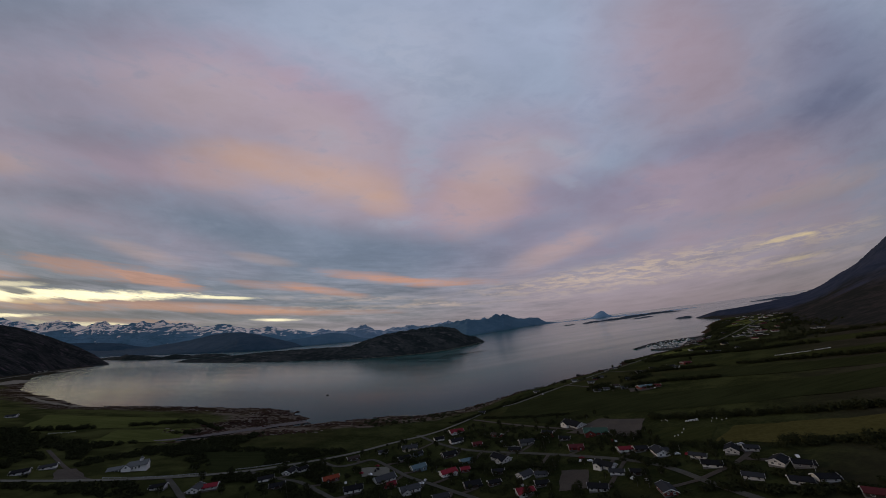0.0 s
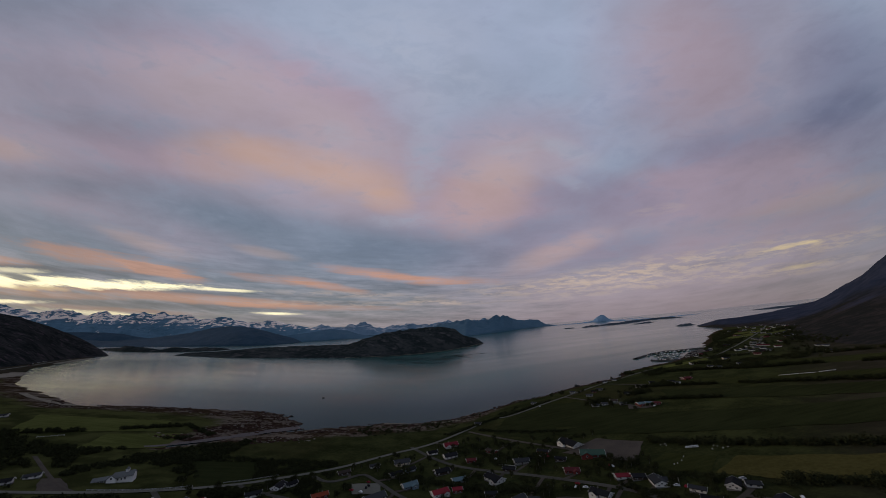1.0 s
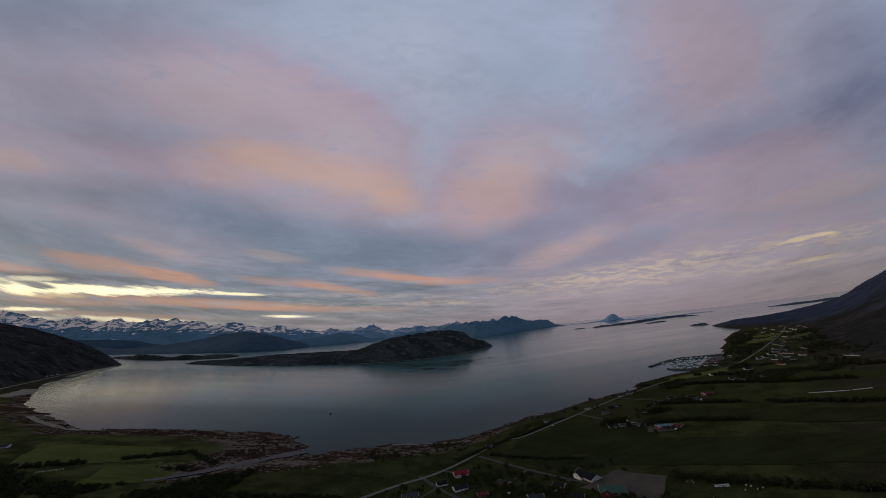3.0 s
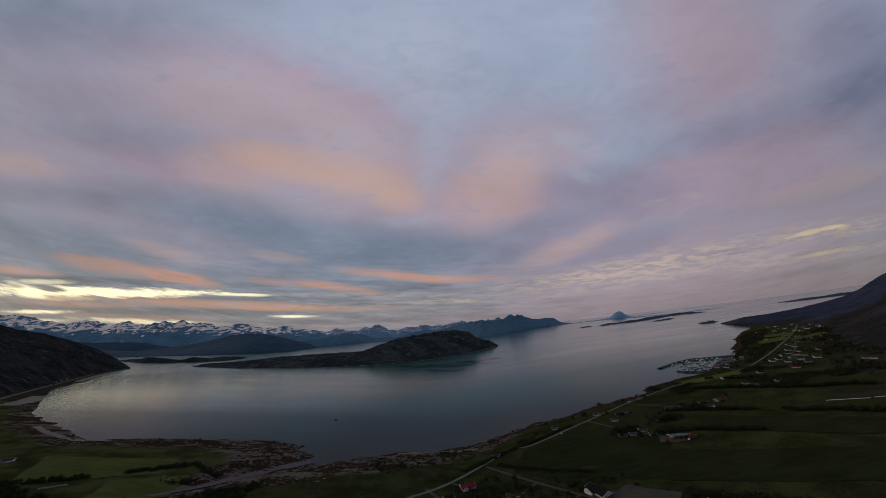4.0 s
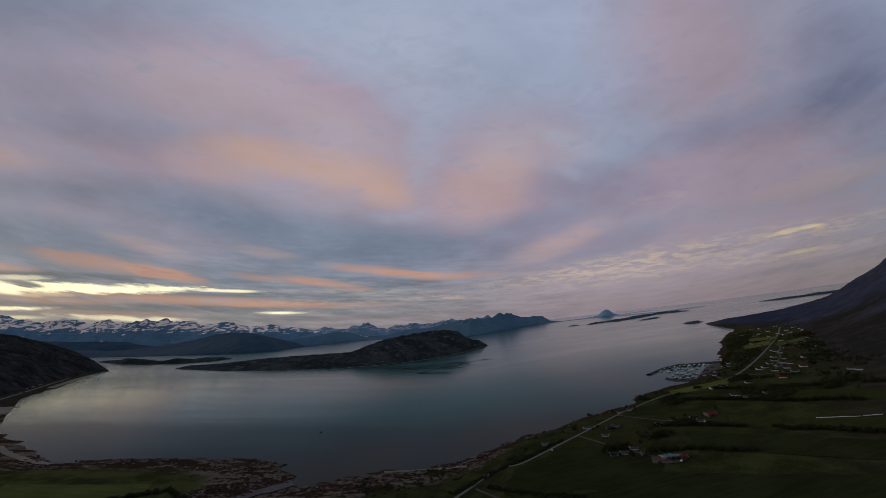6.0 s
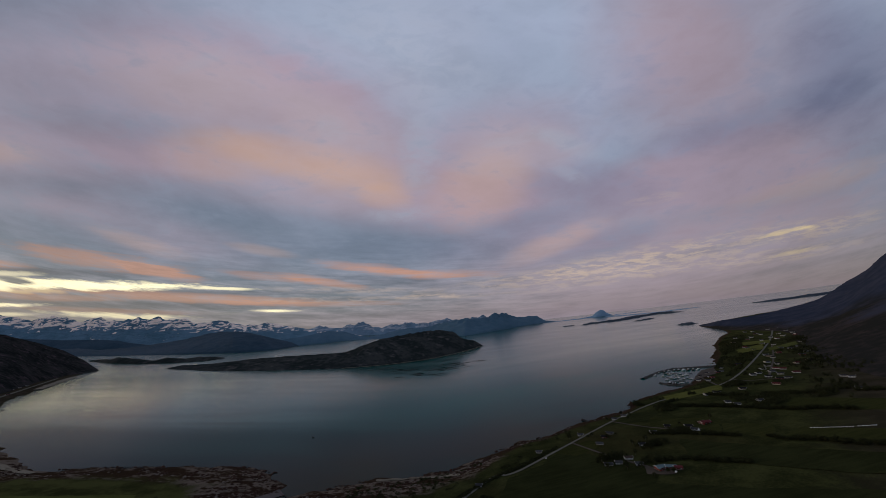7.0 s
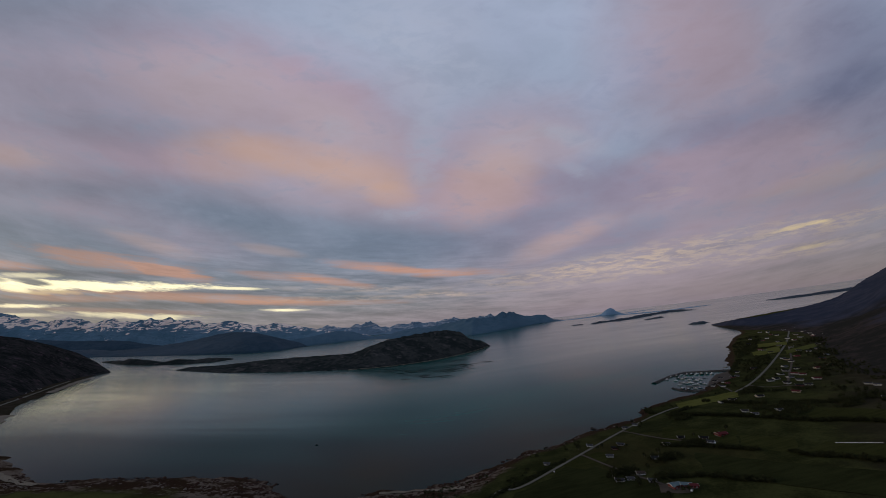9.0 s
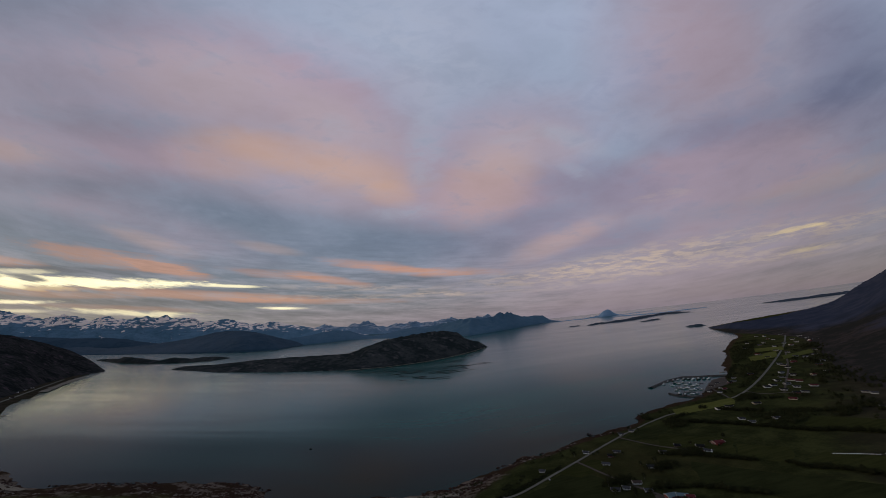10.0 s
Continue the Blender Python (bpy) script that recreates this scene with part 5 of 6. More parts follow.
# a cross gable faces the road where hall and nave meet
v = [(x, y, z) for z in (-1.5, 2.0) for x, y in ((-2.4, -3.9), (1.6, -3.9), (1.6, -0.5), (-2.4, -0.5))] + [(-0.4, -3.9, 3.8), (-0.4, -0.5, 3.8)]
part("porch_wall", (v, [(0, 1, 5, 8, 4), (2, 3, 7, 9, 6), (1, 2, 6, 5), (3, 0, 4, 7)]), WHITE_WALL, church)
for s in (-1, 1):
    v = [(-0.4 + x, y, z + d) for d in (0.03, 0.25) for x, y, z in ((0, -4.2, 3.8), (0, -0.4, 3.8), (s * 2.4, -0.4, 1.64), (s * 2.4, -4.2, 1.64))]
    part("porch_roof", (v, [(0, 1, 2, 3)[::s], (4, 5, 6, 7)[::-s], (0, 1, 5, 4), (1, 2, 6, 5), (2, 3, 7, 6), (3, 0, 4, 7)]), CHURCH_ROOF, church)
window(church, -0.4, -3.91, 2.3, 0, 0.8, 1.0)

# ---- trees ----
rng = np.random.default_rng(7)


def leaves(centres, radii, count, size):
    """Many small leaf sprays, each a folded four-cornered blade, scattered in lobes."""
    c = np.repeat(np.asarray(centres, float), count, 0)
    r = np.repeat(np.asarray(radii, float), count, 0)
    d = rng.normal(size=c.shape)
    d /= np.linalg.norm(d, axis=1)[:, None]
    c = c + d * r * (0.15 + 0.9 * rng.random((len(c), 1)) ** 0.55)
    a = rng.normal(size=c.shape)
    a /= np.linalg.norm(a, axis=1)[:, None]
    b = np.cross(a, d)
    b /= np.linalg.norm(b, axis=1)[:, None] + 1e-6
    s = size * (0.6 + 0.8 * rng.random((len(c), 1)))
    v = np.stack([c - a * s, c + b * s * 0.7, c + a * s, c - b * s * 0.7 + d * s * 0.4], 1).reshape(-1, 3)
    return v, np.arange(len(v)).reshape(-1, 4)


def limb(p, q, r0, r1, n=5):
    p, q = np.array(p, float), np.array(q, float)
    w = (q - p) / np.linalg.norm(q - p)
    u = np.cross(w, (0.3, 0.9, 0.1))
    u /= np.linalg.norm(u)
    t = np.cross(w, u)
    ring = [u * math.cos(k) + t * math.sin(k) for k in np.arange(n) * 2 * math.pi / n]
    return [tuple(p + k * r0) for k in ring] + [tuple(q + k * r1) for k in ring], [(i, (i + 1) % n, n + (i + 1) % n, n + i) for i in range(n)]


def tree(x, y, high, wide, lobes):
    ob = thing("tree", x, y, 0, "dark green leafy birch standing among gardens", "tree", "garden trees")
    solids = [limb((0, 0, -0.5), (0.1, 0, high * 0.55), 0.16, 0.09), limb((0.1, 0, high * 0.55), (0, 0.1, high * 0.92), 0.09, 0.02)]
    centres, radii = [], []
    for i in range(lobes):
        k = i * 2.4
        h = high * (0.38 + 0.55 * (i + 0.5) / lobes)
        r = wide * (0.62 if i < lobes * 0.7 else 0.3) * (0.7 + 0.5 * rng.random())
        tip = (r * math.cos(k), r * math.sin(k), h)
        solids.append(limb((0.05, 0, h * 0.75), tip, 0.06, 0.015, 4))
        centres.append(tip)
        radii.append((wide * 0.48,) * 2 + (high * 0.15,))
    part("trunk", joined(*solids), BARK, ob)
    v, f = leaves(centres, radii, 40, 0.27)
    mesh_object("crown", v, f, LEAVES, ob, smooth=False)
    return ob


def clear_of(x, y, roads=5.0, walls=1.5):
    for line in [MAIN_ROAD] + [line for wide, line in LANES]:
        p = np.array(line, float)
        e = p[1:] - p[:-1]
        s = np.clip(((x - p[:-1, 0]) * e[:, 0] + (y - p[:-1, 1]) * e[:, 1]) / (e ** 2).sum(1), 0, 1)
        if np.hypot(x - p[:-1, 0] - s * e[:, 0], y - p[:-1, 1] - s * e[:, 1]).min() < roads:
            return False
    return all(math.hypot(x - h[0], y - h[1]) > h[2] * 0.6 + walls for h in HOUSES)


def in_fields(x, y):
    """True inside a mown field or a yard."""
    hit = np.zeros(x.shape, bool)
    for _, corners in FIELDS + FIELDS_B + YARDS:
        inside = np.zeros(x.shape, bool)
        for (ax, ay), (bx, by) in zip(corners, corners[1:] + corners[:1]):
            if by != ay:
                inside ^= ((ay > y) != (by > y)) & (x < ax + (y - ay) * (bx - ax) / (by - ay))
        hit |= inside
    return hit


kinds = [tree(-87, 232, 6.0, 2.6, 13), tree(-32, 235, 4.6, 2.2, 11), tree(64, 236, 7.2, 2.7, 15), tree(21, 250, 3.6, 2.0, 9)]
planted = 0
while planted < 300:
    x, y = rng.uniform(-165, 170), rng.uniform(148, 310)
    if y > 312 - 0.36 * abs(x - 28) or x < -87 and y > 240 or x > 118 and x + y > 304 or not clear_of(x, y, 4.5) or in_fields(np.array([x]), np.array([y]))[0]:
        continue
    source = kinds[int(rng.integers(4))]
    copy_thing(source, pose(x, y, height_at(x, y), 0, 0, rng.uniform(0, 360)) @ Matrix.Scale(rng.uniform(0.45, 0.9), 4))
    planted += 1
for h in FARMS:
    for i in range(2):
        x, y = h[0] + rng.uniform(-14, 14), h[1] + rng.uniform(-14, 14)
        if clear_of(x, y, 4.0):
            copy_thing(kinds[int(rng.integers(4))], pose(x, y, height_at(x, y), 0, 0, rng.uniform(0, 360)) @ Matrix.Scale(rng.uniform(0.6, 1.0), 4))


def thicket(name, points, high, wide, label, per=90, size=0.40):
    """A belt or wood of scrub and small trees, joined into one."""
    p = np.asarray(points, float)
    h = high * (0.55 + 0.6 * rng.random(len(p)))
    c = np.stack([p[:, 0], p[:, 1], surface(p[:, 0], p[:, 1]) + h * 0.5], -1)
    r = np.stack([np.full(len(p), wide), np.full(len(p), wide), h * 0.55], -1)
    v, f = leaves(c, r, per, size)
    ob = mesh_object(name, v, f, LEAVES, smooth=False)
    return tagged(ob, label, "trees", kind="stuff")


HEDGES = [
    (4.0, [(222, 388), (248, 369), (266, 349), (289, 318), (305, 296), (322, 267), (344, 210)]),
    (4.5, [(294, 464), (323, 431), (342, 399), (357, 371), (379, 349), (391, 316), (412, 244)]),
    (5.0, [(346, 498), (364, 462), (384, 436), (410, 407), (435, 383), (452, 359), (486, 281)]),
    (3.5, [(183, 332), (210, 319), (226, 304), (239, 292)]),
    (4.5, [(134, 231), (146, 219), (159, 207), (171, 195), (189, 179), (202, 167), (215, 154), (235, 130)]),
    (4.5, [(151, 154), (158, 145), (169, 138), (178, 129), (195, 110)]),
    (3.5, [(-341, 265), (-321, 278), (-303, 290), (-279, 309), (-263, 324), (-244, 338)]),
    (1.5, [(33, 340), (54, 319), (76, 301), (98, 289)]),
    (2.0, [(123, 408), (93, 389), (67, 378), (42, 366), (22, 351), (3, 337)]),
    (2.2, [(492, 621), (561, 688), (650, 776), (725, 845), (796, 890)]),
    (3.0, [(-42, 249), (-18, 236), (7, 223), (30, 212), (49, 204)]),
    (3.0, [(-140, 206), (-130, 211), (-113, 216)]),
    (3.5, [(278, 518), (275, 487), (293, 478), (316, 484)]),
    (3.0, [(-242, 343), (-225, 333), (-208, 322)]),
    (3.0, [(-230, 304), (-225, 307), (-218, 310)]),
    (2.4, [(117, 154), (120, 140), (127, 130), (136, 121)]),
    (2.4, [(90, 185), (102, 165), (105, 153)]),
    (2.4, [(99, 140), (111, 133), (118, 122), (131, 114), (140, 109)]),
]
for high, line in HEDGES:
    run = np.linalg.norm(np.diff(np.array(line, float), axis=0), axis=1).sum()
    p = resample(line, max(int(run / 1.0), 6))
    p = p + rng.normal(size=p.shape) * 1.4
    gap = np.array([noise.noise((x * 0.03, y * 0.03, 9.1)) for x, y in p])
    p = p[gap > -0.34]
    thicket("tree_row", p, high * (0.9 + 0.5 * noise.noise((line[0][0], line[0][1], 0.0))), 2.0, "dark row of birch and scrub between fields")


def wood(box_x, box_y, count, high, label, keep=None, per=56, size=0.34, thin=-0.02):
    x, y = rng.uniform(*box_x, count), rng.uniform(*box_y, count)
    mask = np.array([noise.fractal((a * 0.018, b * 0.018, 4.4), 1.0, 2.0, 3) > thin and clear_of(a, b, 5.0, 2.0) for a, b in zip(x, y)])
    mask &= (shore(x, y) > 12) & ~in_fields(x, y)
    if keep:
        mask &= keep(x, y)
    thicket("scrub_wood", np.stack([x, y], -1)[mask], high, 2.0, label, per, size)


wood((-420, -165), (186, 330), 3600, 2.8, "dark birch scrub and willow on the low ground", lambda x, y: y < 336 + 0.22 * x + 18 * np.sin(x * 0.03), 64, 0.46, -0.04)
wood((-230, -70), (176, 268), 2600, 1.8, "dark bushes and scrub round the churchyard", lambda x, y: np.hypot(x - (cx0 + cx1) / 2, (y - (cy0 + cy1) / 2) * 1.6) > 16, 44, 0.42, -0.30)
wood((-165, 210), (110, 300), 4600, 2.4, "dark garden bushes and hedges between the houses", lambda x, y: (y < 300 - 0.36 * abs(x - 28)) & ~((x > 118) & (x + y > 304)), 40, 0.36, -0.12)
wood((-88, 88), (297, 436), 800, 1.2, "low heath and juniper behind the shore", lambda x, y: shore(x, y) < 60)
wood((60, 440), (260, 600), 1500, 2.6, "dark birch scrub between the pastures", lambda x, y: shore(x, y) < 34)
wood((410, 810), (360, 930), 4200, 5.0, "dark birch wood below the mountain", lambda x, y: y < x * 1.02 - 30, 26, 0.8)
wood((420, 830), (470, 900), 1500, 3.0, "dark birch trees among the hamlet's gardens", lambda x, y: (y > x * 1.0 - 30) & (shore(x, y) > 40), 26, 0.7)
wood((400, 860), (520, 960), 5200, 3.2, "dark birch and juniper along the rocky shore", lambda x, y: (shore(x, y) < 62) & (np.hypot(x - 440, y - 600) > 45), 26, 0.7, -0.5)
wood((240, 470), (380, 560), 2600, 3.4, "dark birch groves between the pastures", lambda x, y: (shore(x, y) > 40) & (np.sin(x * 0.031 + y * 0.052) > 0.1), 40, 0.5, -0.05)
wood((120, 276), (100, 195), 900, 4.0, "dark trees at the field's edge", lambda x, y: x + y < 300)

for x, y in [(202, 364), (209, 363), (156, 353), (164, 354), (184, 332), (241, 380), (248, 379), (284, 454), (289, 471), (420, 504), (418, 490)]:
    spot = np.array((x, y), float) + rng.normal(size=(34, 2)) * (5.0, 4.0)
    thicket("tree_clump", spot, 4.2, 1.8, "dark clump of birches round the farmhouse", 60, 0.38)

# ---- rocks on the tide line ----


def shore_rocks(count, low, high, size, mat, label):
    """Loose flat rocks strewn over the flats between weed and grass."""
    x, y = rng.uniform(-520, 290, count * 9), rng.uniform(300, 560, count * 9)
    d = shore(x, y)
    belt = 9 + 46 * np.exp(-((x + 120) / 165) ** 2) + 18 * np.exp(-((x + 520) / 180) ** 2)
    clump = np.array([noise.fractal((a * 0.03, b * 0.06, 2.2), 1.0, 2.0, 4) for a, b in zip(x, y)])
    keep = (d > low * belt) & (d < high * belt) & (clump > 0.0) & (x > -440)
    x, y = x[keep][:count], y[keep][:count]
    z = np.maximum(surface(x, y), bent_sea_level(x, y))
    n = len(x)
    r = size * (0.4 + 1.2 * rng.random(n) ** 2)
    corners = np.array([(1, 0, 0), (0, 1, 0), (-1, 0, 0), (0, -1, 0), (0, 0, 0.5), (0, 0, -0.5)])
    v = corners[None] * rng.uniform(0.6, 1.5, (n, 6, 1)) * r[:, None, None] * (1.6, 0.9, 1.0) + np.stack([x, y, z + 0.1], -1)[:, None]
    f = np.array([(0, 1, 4), (1, 2, 4), (2, 3, 4), (3, 0, 4), (1, 0, 5), (2, 1, 5), (3, 2, 5), (0, 3, 5)])
    faces = (f[None] + (np.arange(n) * 6)[:, None, None]).reshape(-1, 3).tolist()
    tagged(mesh_object("shore_rocks", v.reshape(-1, 3), faces, mat, smooth=False), label, "rocks", kind="stuff")


shore_rocks(3000, -0.06, 0.80, 1.1, WEED_ROCK, "red-brown weed-covered rocks along the tide line")
shore_rocks(900, 0.15, 0.95, 0.9, PALE_ROCK, "pale bare rocks strewn over the tidal flats")

# ---- harbour ----


def mound(name, line, half, high, label):
    """A rubble mole: a heaped bank with loose boulders."""
    p = resample(line, 60)
    way = np.gradient(p, axis=0)
    side = np.stack([-way[:, 1], way[:, 0]], -1) / np.linalg.norm(way, axis=1)[:, None]
    verts = []
    for i, (x, y) in enumerate(p):
        for k in np.linspace(-1, 1, 9):
            px, py = p[i] + side[i] * k * half
            z = bent_sea_level(px, py) - 1.0 + (high + 1.0) * (1 - abs(k) ** 1.6) + 0.5 * noise.noise((px * 0.4, py * 0.4, 2.0))
            verts.append((px, py, z))
    ob = mesh_object(name, verts, grid_faces(60, 9), ROCK)
    tagged(ob, label, "breakwater", kind="structure")
    rocks = []
    for i in range(220):
        s, k = rng.integers(0, 60), rng.uniform(-0.95, 0.95)
        px, py = p[s] + side[s] * k * half + rng.normal(size=2) * 0.6
        z = bent_sea_level(px, py) - 1.0 + (high + 1.0) * (1 - abs(k) ** 1.6)
        r = rng.uniform(0.4, 0.9)
        rocks.append(([(px + r * a * rng.uniform(0.7, 1.2), py + r * b * rng.uniform(0.7, 1.2), z + r * c * rng.uniform(0.6, 1.0)) for a, b, c in
                       ((1, 0, 0), (0, 1, 0), (-1, 0, 0), (0, -1, 0), (0, 0, 1), (0, 0, -1))],
                      [(0, 1, 4), (1, 2, 4), (2, 3, 4), (3, 0, 4), (1, 0, 5), (2, 1, 5), (3, 2, 5), (0, 3, 5)]))
    tagged(part("boulders", joined(*rocks), ROCK, None), "loose grey boulders heaped along the mole", "boulders", kind="stuff")


BREAKWATER = [(502, 633), (486, 650), (471, 662), (453, 681), (421, 675), (373, 648)]
MOLE = [(391, 550), (378, 558), (370, 572), (371, 596)]
mound("breakwater", BREAKWATER, 6, 2.2, "grey rubble breakwater sheltering the harbour")
mound("mole", MOLE, 3.5, 1.6, "short rubble mole inside the harbour")
mound("shore_groyne", [(195, 483), (193, 498)], 2.0, 1.2, "short dark stone groyne running into the bay")

HULL = []
for i, s in enumerate(np.linspace(0, 1, 8)):
    half = 0.95 * (1 - s ** 3) + 0.02
    HULL += [(-2.6 + 5.4 * s, side * half * f, z + 0.3 * s * s) for side, f, z in ((-1, 1.0, 0.75), (-1, 0.75, 0.1), (-1, 0.1, -0.3), (1, 0.1, -0.3), (1, 0.75, 0.1), (1, 1.0, 0.75))]
HULL_FACES = [(i * 6 + k, i * 6 + k + 1, i * 6 + k + 7, i * 6 + k + 6) for i in range(7) for k in range(5)] + [(0, 5, 4, 3, 2, 1)] + [(i * 6, i * 6 + 6, i * 6 + 11, i * 6 + 5) for i in range(7)]


def boat(x, y, turn, size, colour, label, house_paint=None):
    ob = thing("boat", x, y, turn, label, "boat", "moored boats", float(bent_sea_level(np.array([float(x)]), np.array([float(y)]))[0]))
    ob.scale = (size,) * 3
    part("hull", (HULL, HULL_FACES), colour, ob)
    part("cabin", ([(-0.9, -0.6, 0.7), (1.1, -0.55, 0.7), (1.1, 0.55, 0.7), (-0.9, 0.6, 0.7), (-0.8, -0.5, 1.75), (0.55, -0.45, 1.75), (0.55, 0.45, 1.75), (-0.8, 0.5, 1.75)],
                   [(4, 5, 6, 7), (0, 1, 5, 4), (1, 2, 6, 5), (2, 3, 7, 6), (3, 0, 4, 7)]), house_paint or WHITE_WALL, ob)
    part("windscreen", ([(1.06, -0.45, 0.95), (1.06, 0.45, 0.95), (0.66, 0.4, 1.62), (0.66, -0.4, 1.62), (1.0, -0.45, 0.9), (1.0, 0.45, 0.9), (0.6, 0.4, 1.6), (0.6, -0.4, 1.6)],
                        [(0, 1, 2, 3), (7, 6, 5, 4)]), GLASS, ob)
    part("mast", limb((-0.2, 0, 1.7), (-0.2, 0, 3.6), 0.05, 0.03), METAL, ob)
    return ob


BOATS = [(420, 651), (419, 640), (429, 644), (421, 625), (430, 629), (422, 611), (431, 614), (402, 612), (401, 603), (409, 606), (403, 590), (408, 589), (416, 592),
    (405, 637), (390, 605), (390, 570), (395, 567), (415, 583)]
for i, (x, y) in enumerate(BOATS):
    boat(x, y, -40 + 180 * (i % 2) + rng.uniform(-8, 8), rng.uniform(1.0, 1.5), WHITE_WALL if i % 4 else BLUE_WALL, ("white" if i % 4 else "blue-hulled") + " motor boat moored in the harbour")
for i, (x, y) in enumerate([(402, 655), (418, 669), (429, 669), (438, 669), (445, 664), (450, 659), (455, 653), (460, 647), (465, 641), (471, 637), (378, 582), (381, 573)]):
    boat(x, y, 10 + rng.uniform(-12, 12), rng.uniform(1.2, 1.9), BROWN_WALL if i % 3 else WHITE_WALL, ("dark-hulled" if i % 3 else "white") + " fishing boat tied up along the breakwater")
for x, y in [(-177, 540)]:
    boat(x, y, 20, 0.7, BROWN_WALL, "small dark boat alone on the bay", BROWN_WALL)


def jetty(p, q):
    p, q = np.array(p, float), np.array(q, float)
    run = float(np.linalg.norm(q - p))
    x, y = (p + q) / 2
    ob = thing("jetty", x, y, math.degrees(math.atan2(*(q - p)[::-1])), "grey floating jetty with weathered planks", "jetty", "harbour jetties", float(bent_sea_level(np.array([x]), np.array([y]))[0]))
    n = int(run / 1.0)
    data = mesh_data("plank", box(-0.45, 0.45, -1.1, 1.1, 0.45, 0.55), PLANK)
    for i in range(n):
        shared("plank", data, ob, pose(-run / 2 + i + 0.5, 0, 0))
    part("float", box(-run / 2, run / 2, -0.9, 0.9, -0.4, 0.44), CONCRETE, ob)
    for s in (-0.48, 0, 0.48):
        part("pile", limb((run * s, 1.3, -3), (run * s, 1.3, 2.2), 0.14, 0.12, 6), PLANK, ob)


for line in ([(415, 651), (445, 630)], [(398, 619), (427, 599)], [(386, 585), (411, 573)]):
    jetty(*line)

# ---- vehicles, bales, fences, weed ----


def car(x, y, turn, colour, label):
    ob = thing("car", x, y, turn, label, "car", "parked cars", height_at(x, y) + 0.3)
    ob.matrix_world = ob.matrix_world @ Matrix.Scale(0.7, 4)
    side = [(-2.1, 0.35), (-2.1, 0.85), (-1.7, 0.95), (-1.3, 1.42), (0.4, 1.45), (1.0, 0.98), (1.9, 0.85), (2.1, 0.6), (2.1, 0.35)]
    n = len(side)
    v = [(a, s * 0.82 * (0.86 if z > 1.2 else 1), z) for s in (-1, 1) for a, z in side]
    part("body", (v, [tuple(range(n)), tuple(range(2 * n - 1, n - 1, -1))] + [(i, n + i, n + (i + 1) % n, (i + 1) % n) for i in range(n)]), colour, ob)
    part("windscreen", ([(0.47, -0.62, 1.40), (0.47, 0.62, 1.40), (0.99, 0.72, 1.03), (0.99, -0.72, 1.03)], [(0, 3, 2, 1)]), GLASS, ob)
    for s in (-1, 1):
        part("side_window", ([(-1.2, s * 0.80, 1.0), (0.75, s * 0.80, 1.0), (0.3, s * 0.735, 1.38), (-1.1, s * 0.735, 1.38)], [(0, 1, 2, 3)[::s]]), GLASS, ob)
        for a in (-1.35, 1.35):
            part("wheel", limb((a, s * 0.62, 0.31), (a, s * 0.84, 0.31), 0.31, 0.31, 10), TYRE, ob)


CARS = [(-4, 217), (4, 274), (11, 194), (69, 196), (96, 211), (97, 209), (32, 185), (-51, 229), (-54, 220), (-60, 222), (111, 173), (85, 158)]
CARS_B = [(170, 328), (186, 304), (254, 376), (259, 371), (107, 386), (423, 572), (432, 568)]
CARS_C = [(-52, 234), (-22, 205), (8, 300), (57, 247), (65, 247), (69, 244), (36, 197), (5, 219), (-52, 226), (35, 258), (71, 199), (73, 193), (138, 164), (137, 157),
    (81, 163), (114, 170), (142, 140), (-20, 209), (-38, 214), (-66, 207)]
for i, (x, y) in enumerate(CARS + CARS_B + CARS_C):
    mat, word = ((PLASTIC, "white"), (METAL, "silver-grey"), (DARK_ROOF, "dark"), (PLASTIC, "white"), (RED_ROOF, "red"))[i % 5]
    car(x, y, (17 * i) % 180, mat, word + " car parked in a yard")

BALE = mesh_data("bale", (lambda ring: ([(x, r * 0.62 * math.cos(k), 0.6 + r * 0.62 * math.sin(k)) for x, r in ((-0.6, 0.85), (-0.5, 1), (0.5, 1), (0.6, 0.85)) for k in ring],
                                        [(j * 12 + i, j * 12 + (i + 1) % 12, j * 12 + 12 + (i + 1) % 12, j * 12 + 12 + i) for j in range(3) for i in range(12)] + [tuple(range(11, -1, -1)), tuple(range(36, 48))]))
                         ([i * math.pi / 6 for i in range(12)]), PLASTIC)


def bale(x, y, turn):
    ob = new("hay_bale", BALE)
    ob.matrix_world = pose(x, y, height_at(x, y) + 0.2, 0, 0, turn) @ Matrix.Scale(0.40, 4)
    tagged(ob, "round hay bale in white plastic wrap on the grass", "hay bale", "wrapped bales")


for x, y in [(136, 222), (139, 222), (138, 219), (125, 194), (127, 194), (131, 196), (135, 200), (157, 204), (158, 202), (158, 198), (161, 198), (153, 200)]:
    bale(x, y, rng.uniform(0, 180))
for line in ([(323, 322), (332, 314), (342, 305)], [(345, 304), (349, 301), (354, 298)], [(144, 210), (150, 207)], [(145, 211), (151, 209)]):
    a, b = np.array(line[0], float), np.array(line[-1], float)
    angle = math.degrees(math.atan2(*(b - a)[::-1]))
    for x, y in resample(line, int(np.linalg.norm(b - a) / 0.55)):
        bale(x + rng.normal() * 0.1, y + rng.normal() * 0.1, angle)


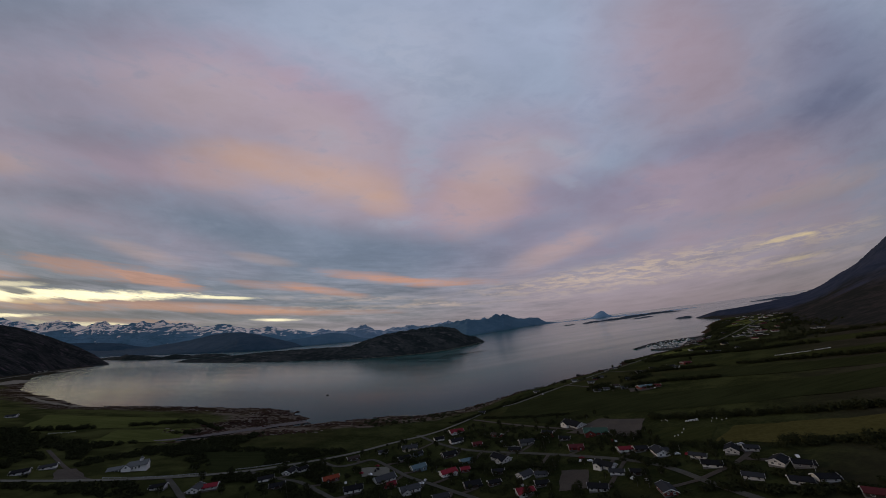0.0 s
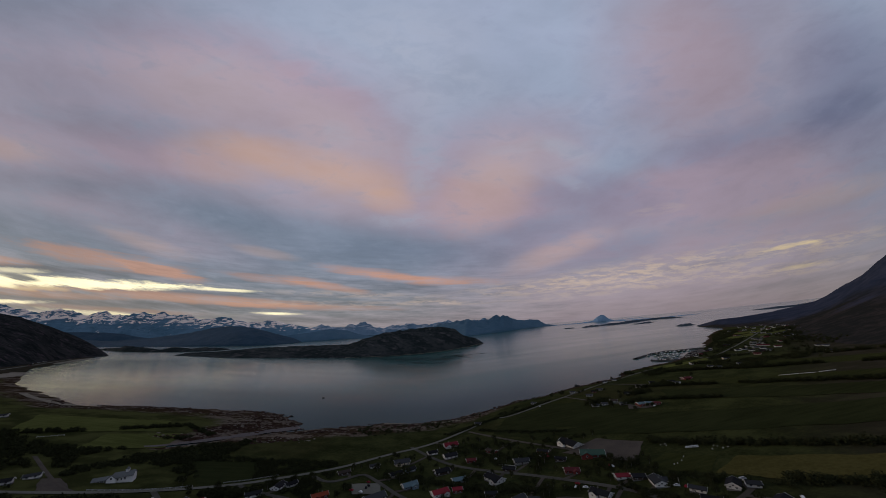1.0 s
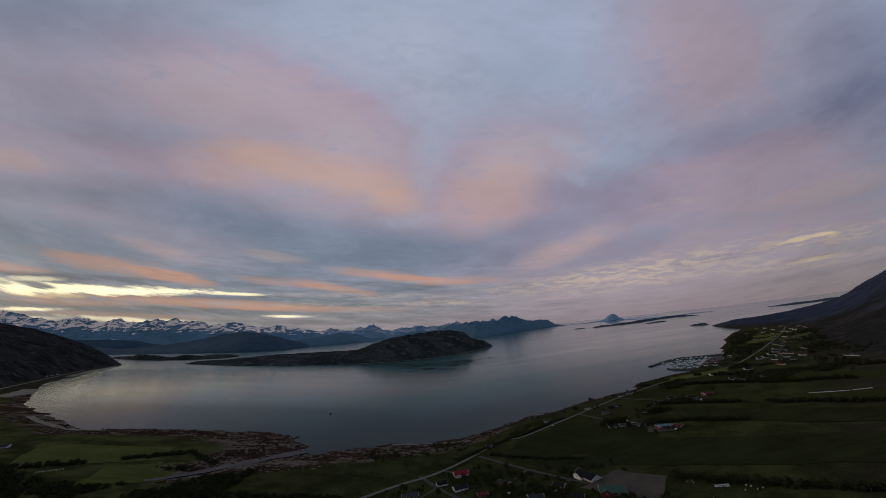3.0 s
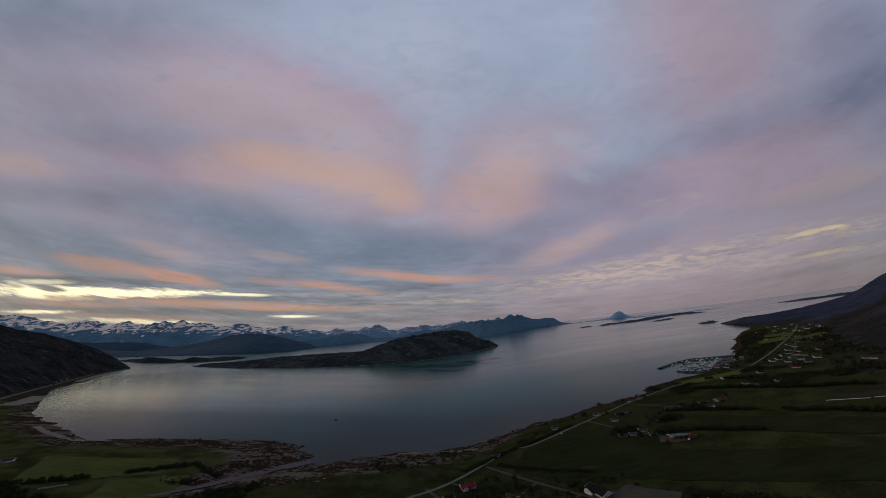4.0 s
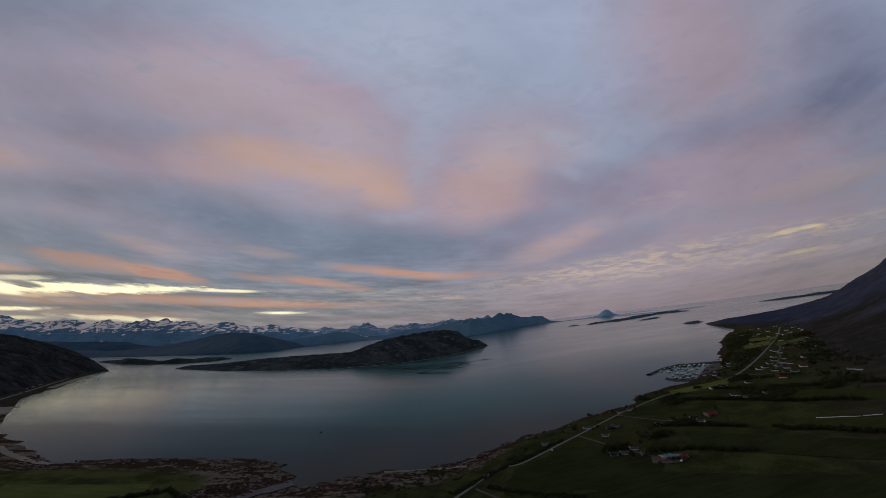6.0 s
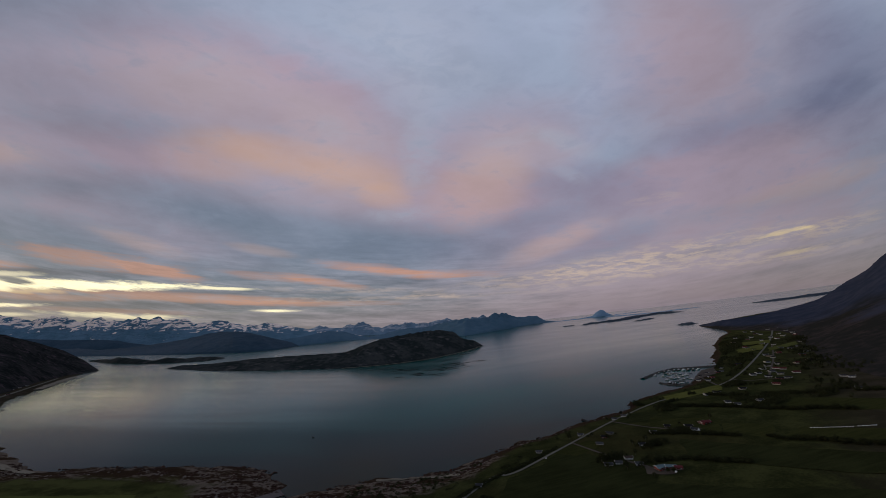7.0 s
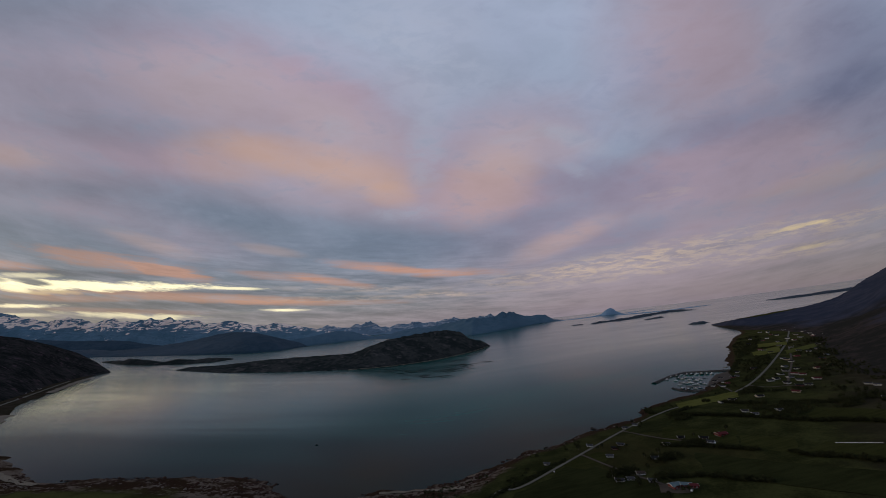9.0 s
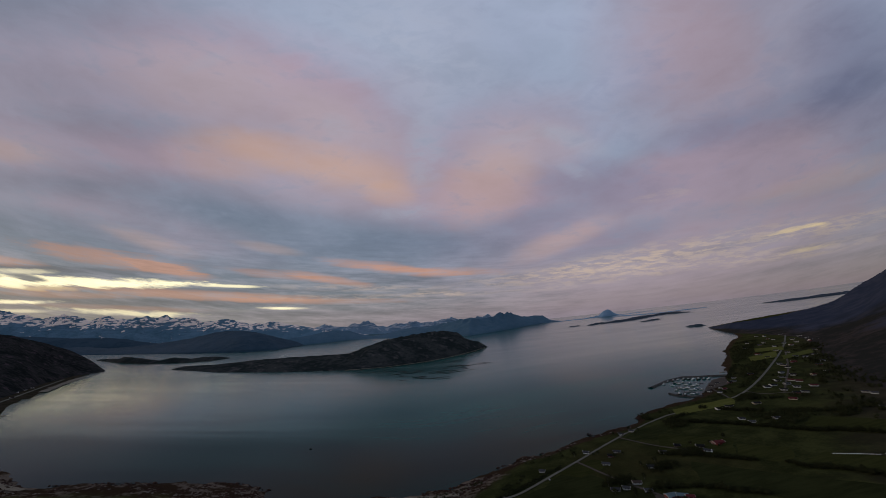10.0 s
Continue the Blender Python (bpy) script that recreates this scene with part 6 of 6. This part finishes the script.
def guard_rail(line, label, mat):
    p = resample(line, max(int(np.linalg.norm(np.array(line[-1], float) - np.array(line[0], float)) / 2.5), 3))
    ob = thing("guard_rail", p[0][0], p[0][1], 0, label, "guard rail", "fences")
    base = np.array([p[0][0], p[0][1], height_at(*p[0])])
    pts = [np.array([x, y, height_at(x, y) + 0.3]) - base for x, y in p]
    for q in pts:
        part("post", box(q[0] - 0.05, q[0] + 0.05, q[1] - 0.05, q[1] + 0.05, q[2] - 0.8, q[2] + 0.7), mat, ob)
    for z in (0.3, 0.6):
        part("rail", joined(*[limb(a + (0, -0.1, z), b + (0, -0.1, z), 0.07, 0.07, 4) for a, b in zip(pts, pts[1:])]), mat, ob)


for line in ([(-137, 222), (-128, 227), (-120, 232), (-111, 239)], [(-195, 197), (-180, 201), (-166, 206), (-150, 214)]):
    guard_rail(line, "pale steel guard rail along the coast road", METAL)
for line in ([(34, 248), (41, 243), (45, 240)], [(-303, 270), (-298, 275), (-294, 281)]):
    guard_rail(line, "white wooden fence beside a garden", WHITE_WALL)



def flag_pole(x, y):
    """A white garden flag pole with a ball on its top."""
    ob = thing("flag_pole", x, y, 0, "white wooden flag pole standing in a garden", "flag pole", "flag poles")
    part("pole", limb((0, 0, -0.3), (0, 0, 4.4), 0.05, 0.03, 6), WHITE_WALL, ob)
    part("foot", box(-0.15, 0.15, -0.15, 0.15, -0.3, 0.3), CONCRETE, ob)
    part("knob", limb((0, 0, 4.38), (0, 0, 4.52), 0.07, 0.03, 6), WHITE_WALL, ob)


for x, y in ((112, 172), (136, 128)):
    flag_pole(x, y)

# dark weed beds awash below the island
verts, faces = [], []
for kx, ky in [(-203, 1315), (-96, 1271), (-52, 1155), (24, 1259), (111, 1339)]:
    for i in range(11):
        x0, y0 = kx + rng.normal() * 46, ky + rng.normal() * 22
        z0, a, b, o = float(bent_sea_level(np.array([x0]), np.array([y0]))[0]) + 0.25, rng.uniform(14, 40), rng.uniform(2.5, 6), len(verts)
        verts += [(x0 + a * math.cos(k) * (1 + 0.5 * noise.noise((k, x0, 0))), y0 + b * math.sin(k) * (1 + 0.5 * noise.noise((k, y0, 3))), z0 + 0.0) for k in np.arange(16) * math.pi / 8]
        verts.append((x0, y0, z0 + 0.25))
        faces += [(o + k, o + (k + 1) % 16, o + 16) for k in range(16)]
tagged(mesh_object("weed_bed", verts, faces, WEED), "dark seaweed beds awash in shallow water", "seaweed", kind="stuff")

# ---- enlarge the plan to its final size ----
bpy.context.view_layer.update()
for ob in list(scene.collection.all_objects):
    if ob.parent is None and ob.type in {"MESH", "EMPTY"}:
        ob.matrix_world = Matrix.Scale(SCALE, 4) @ ob.matrix_world
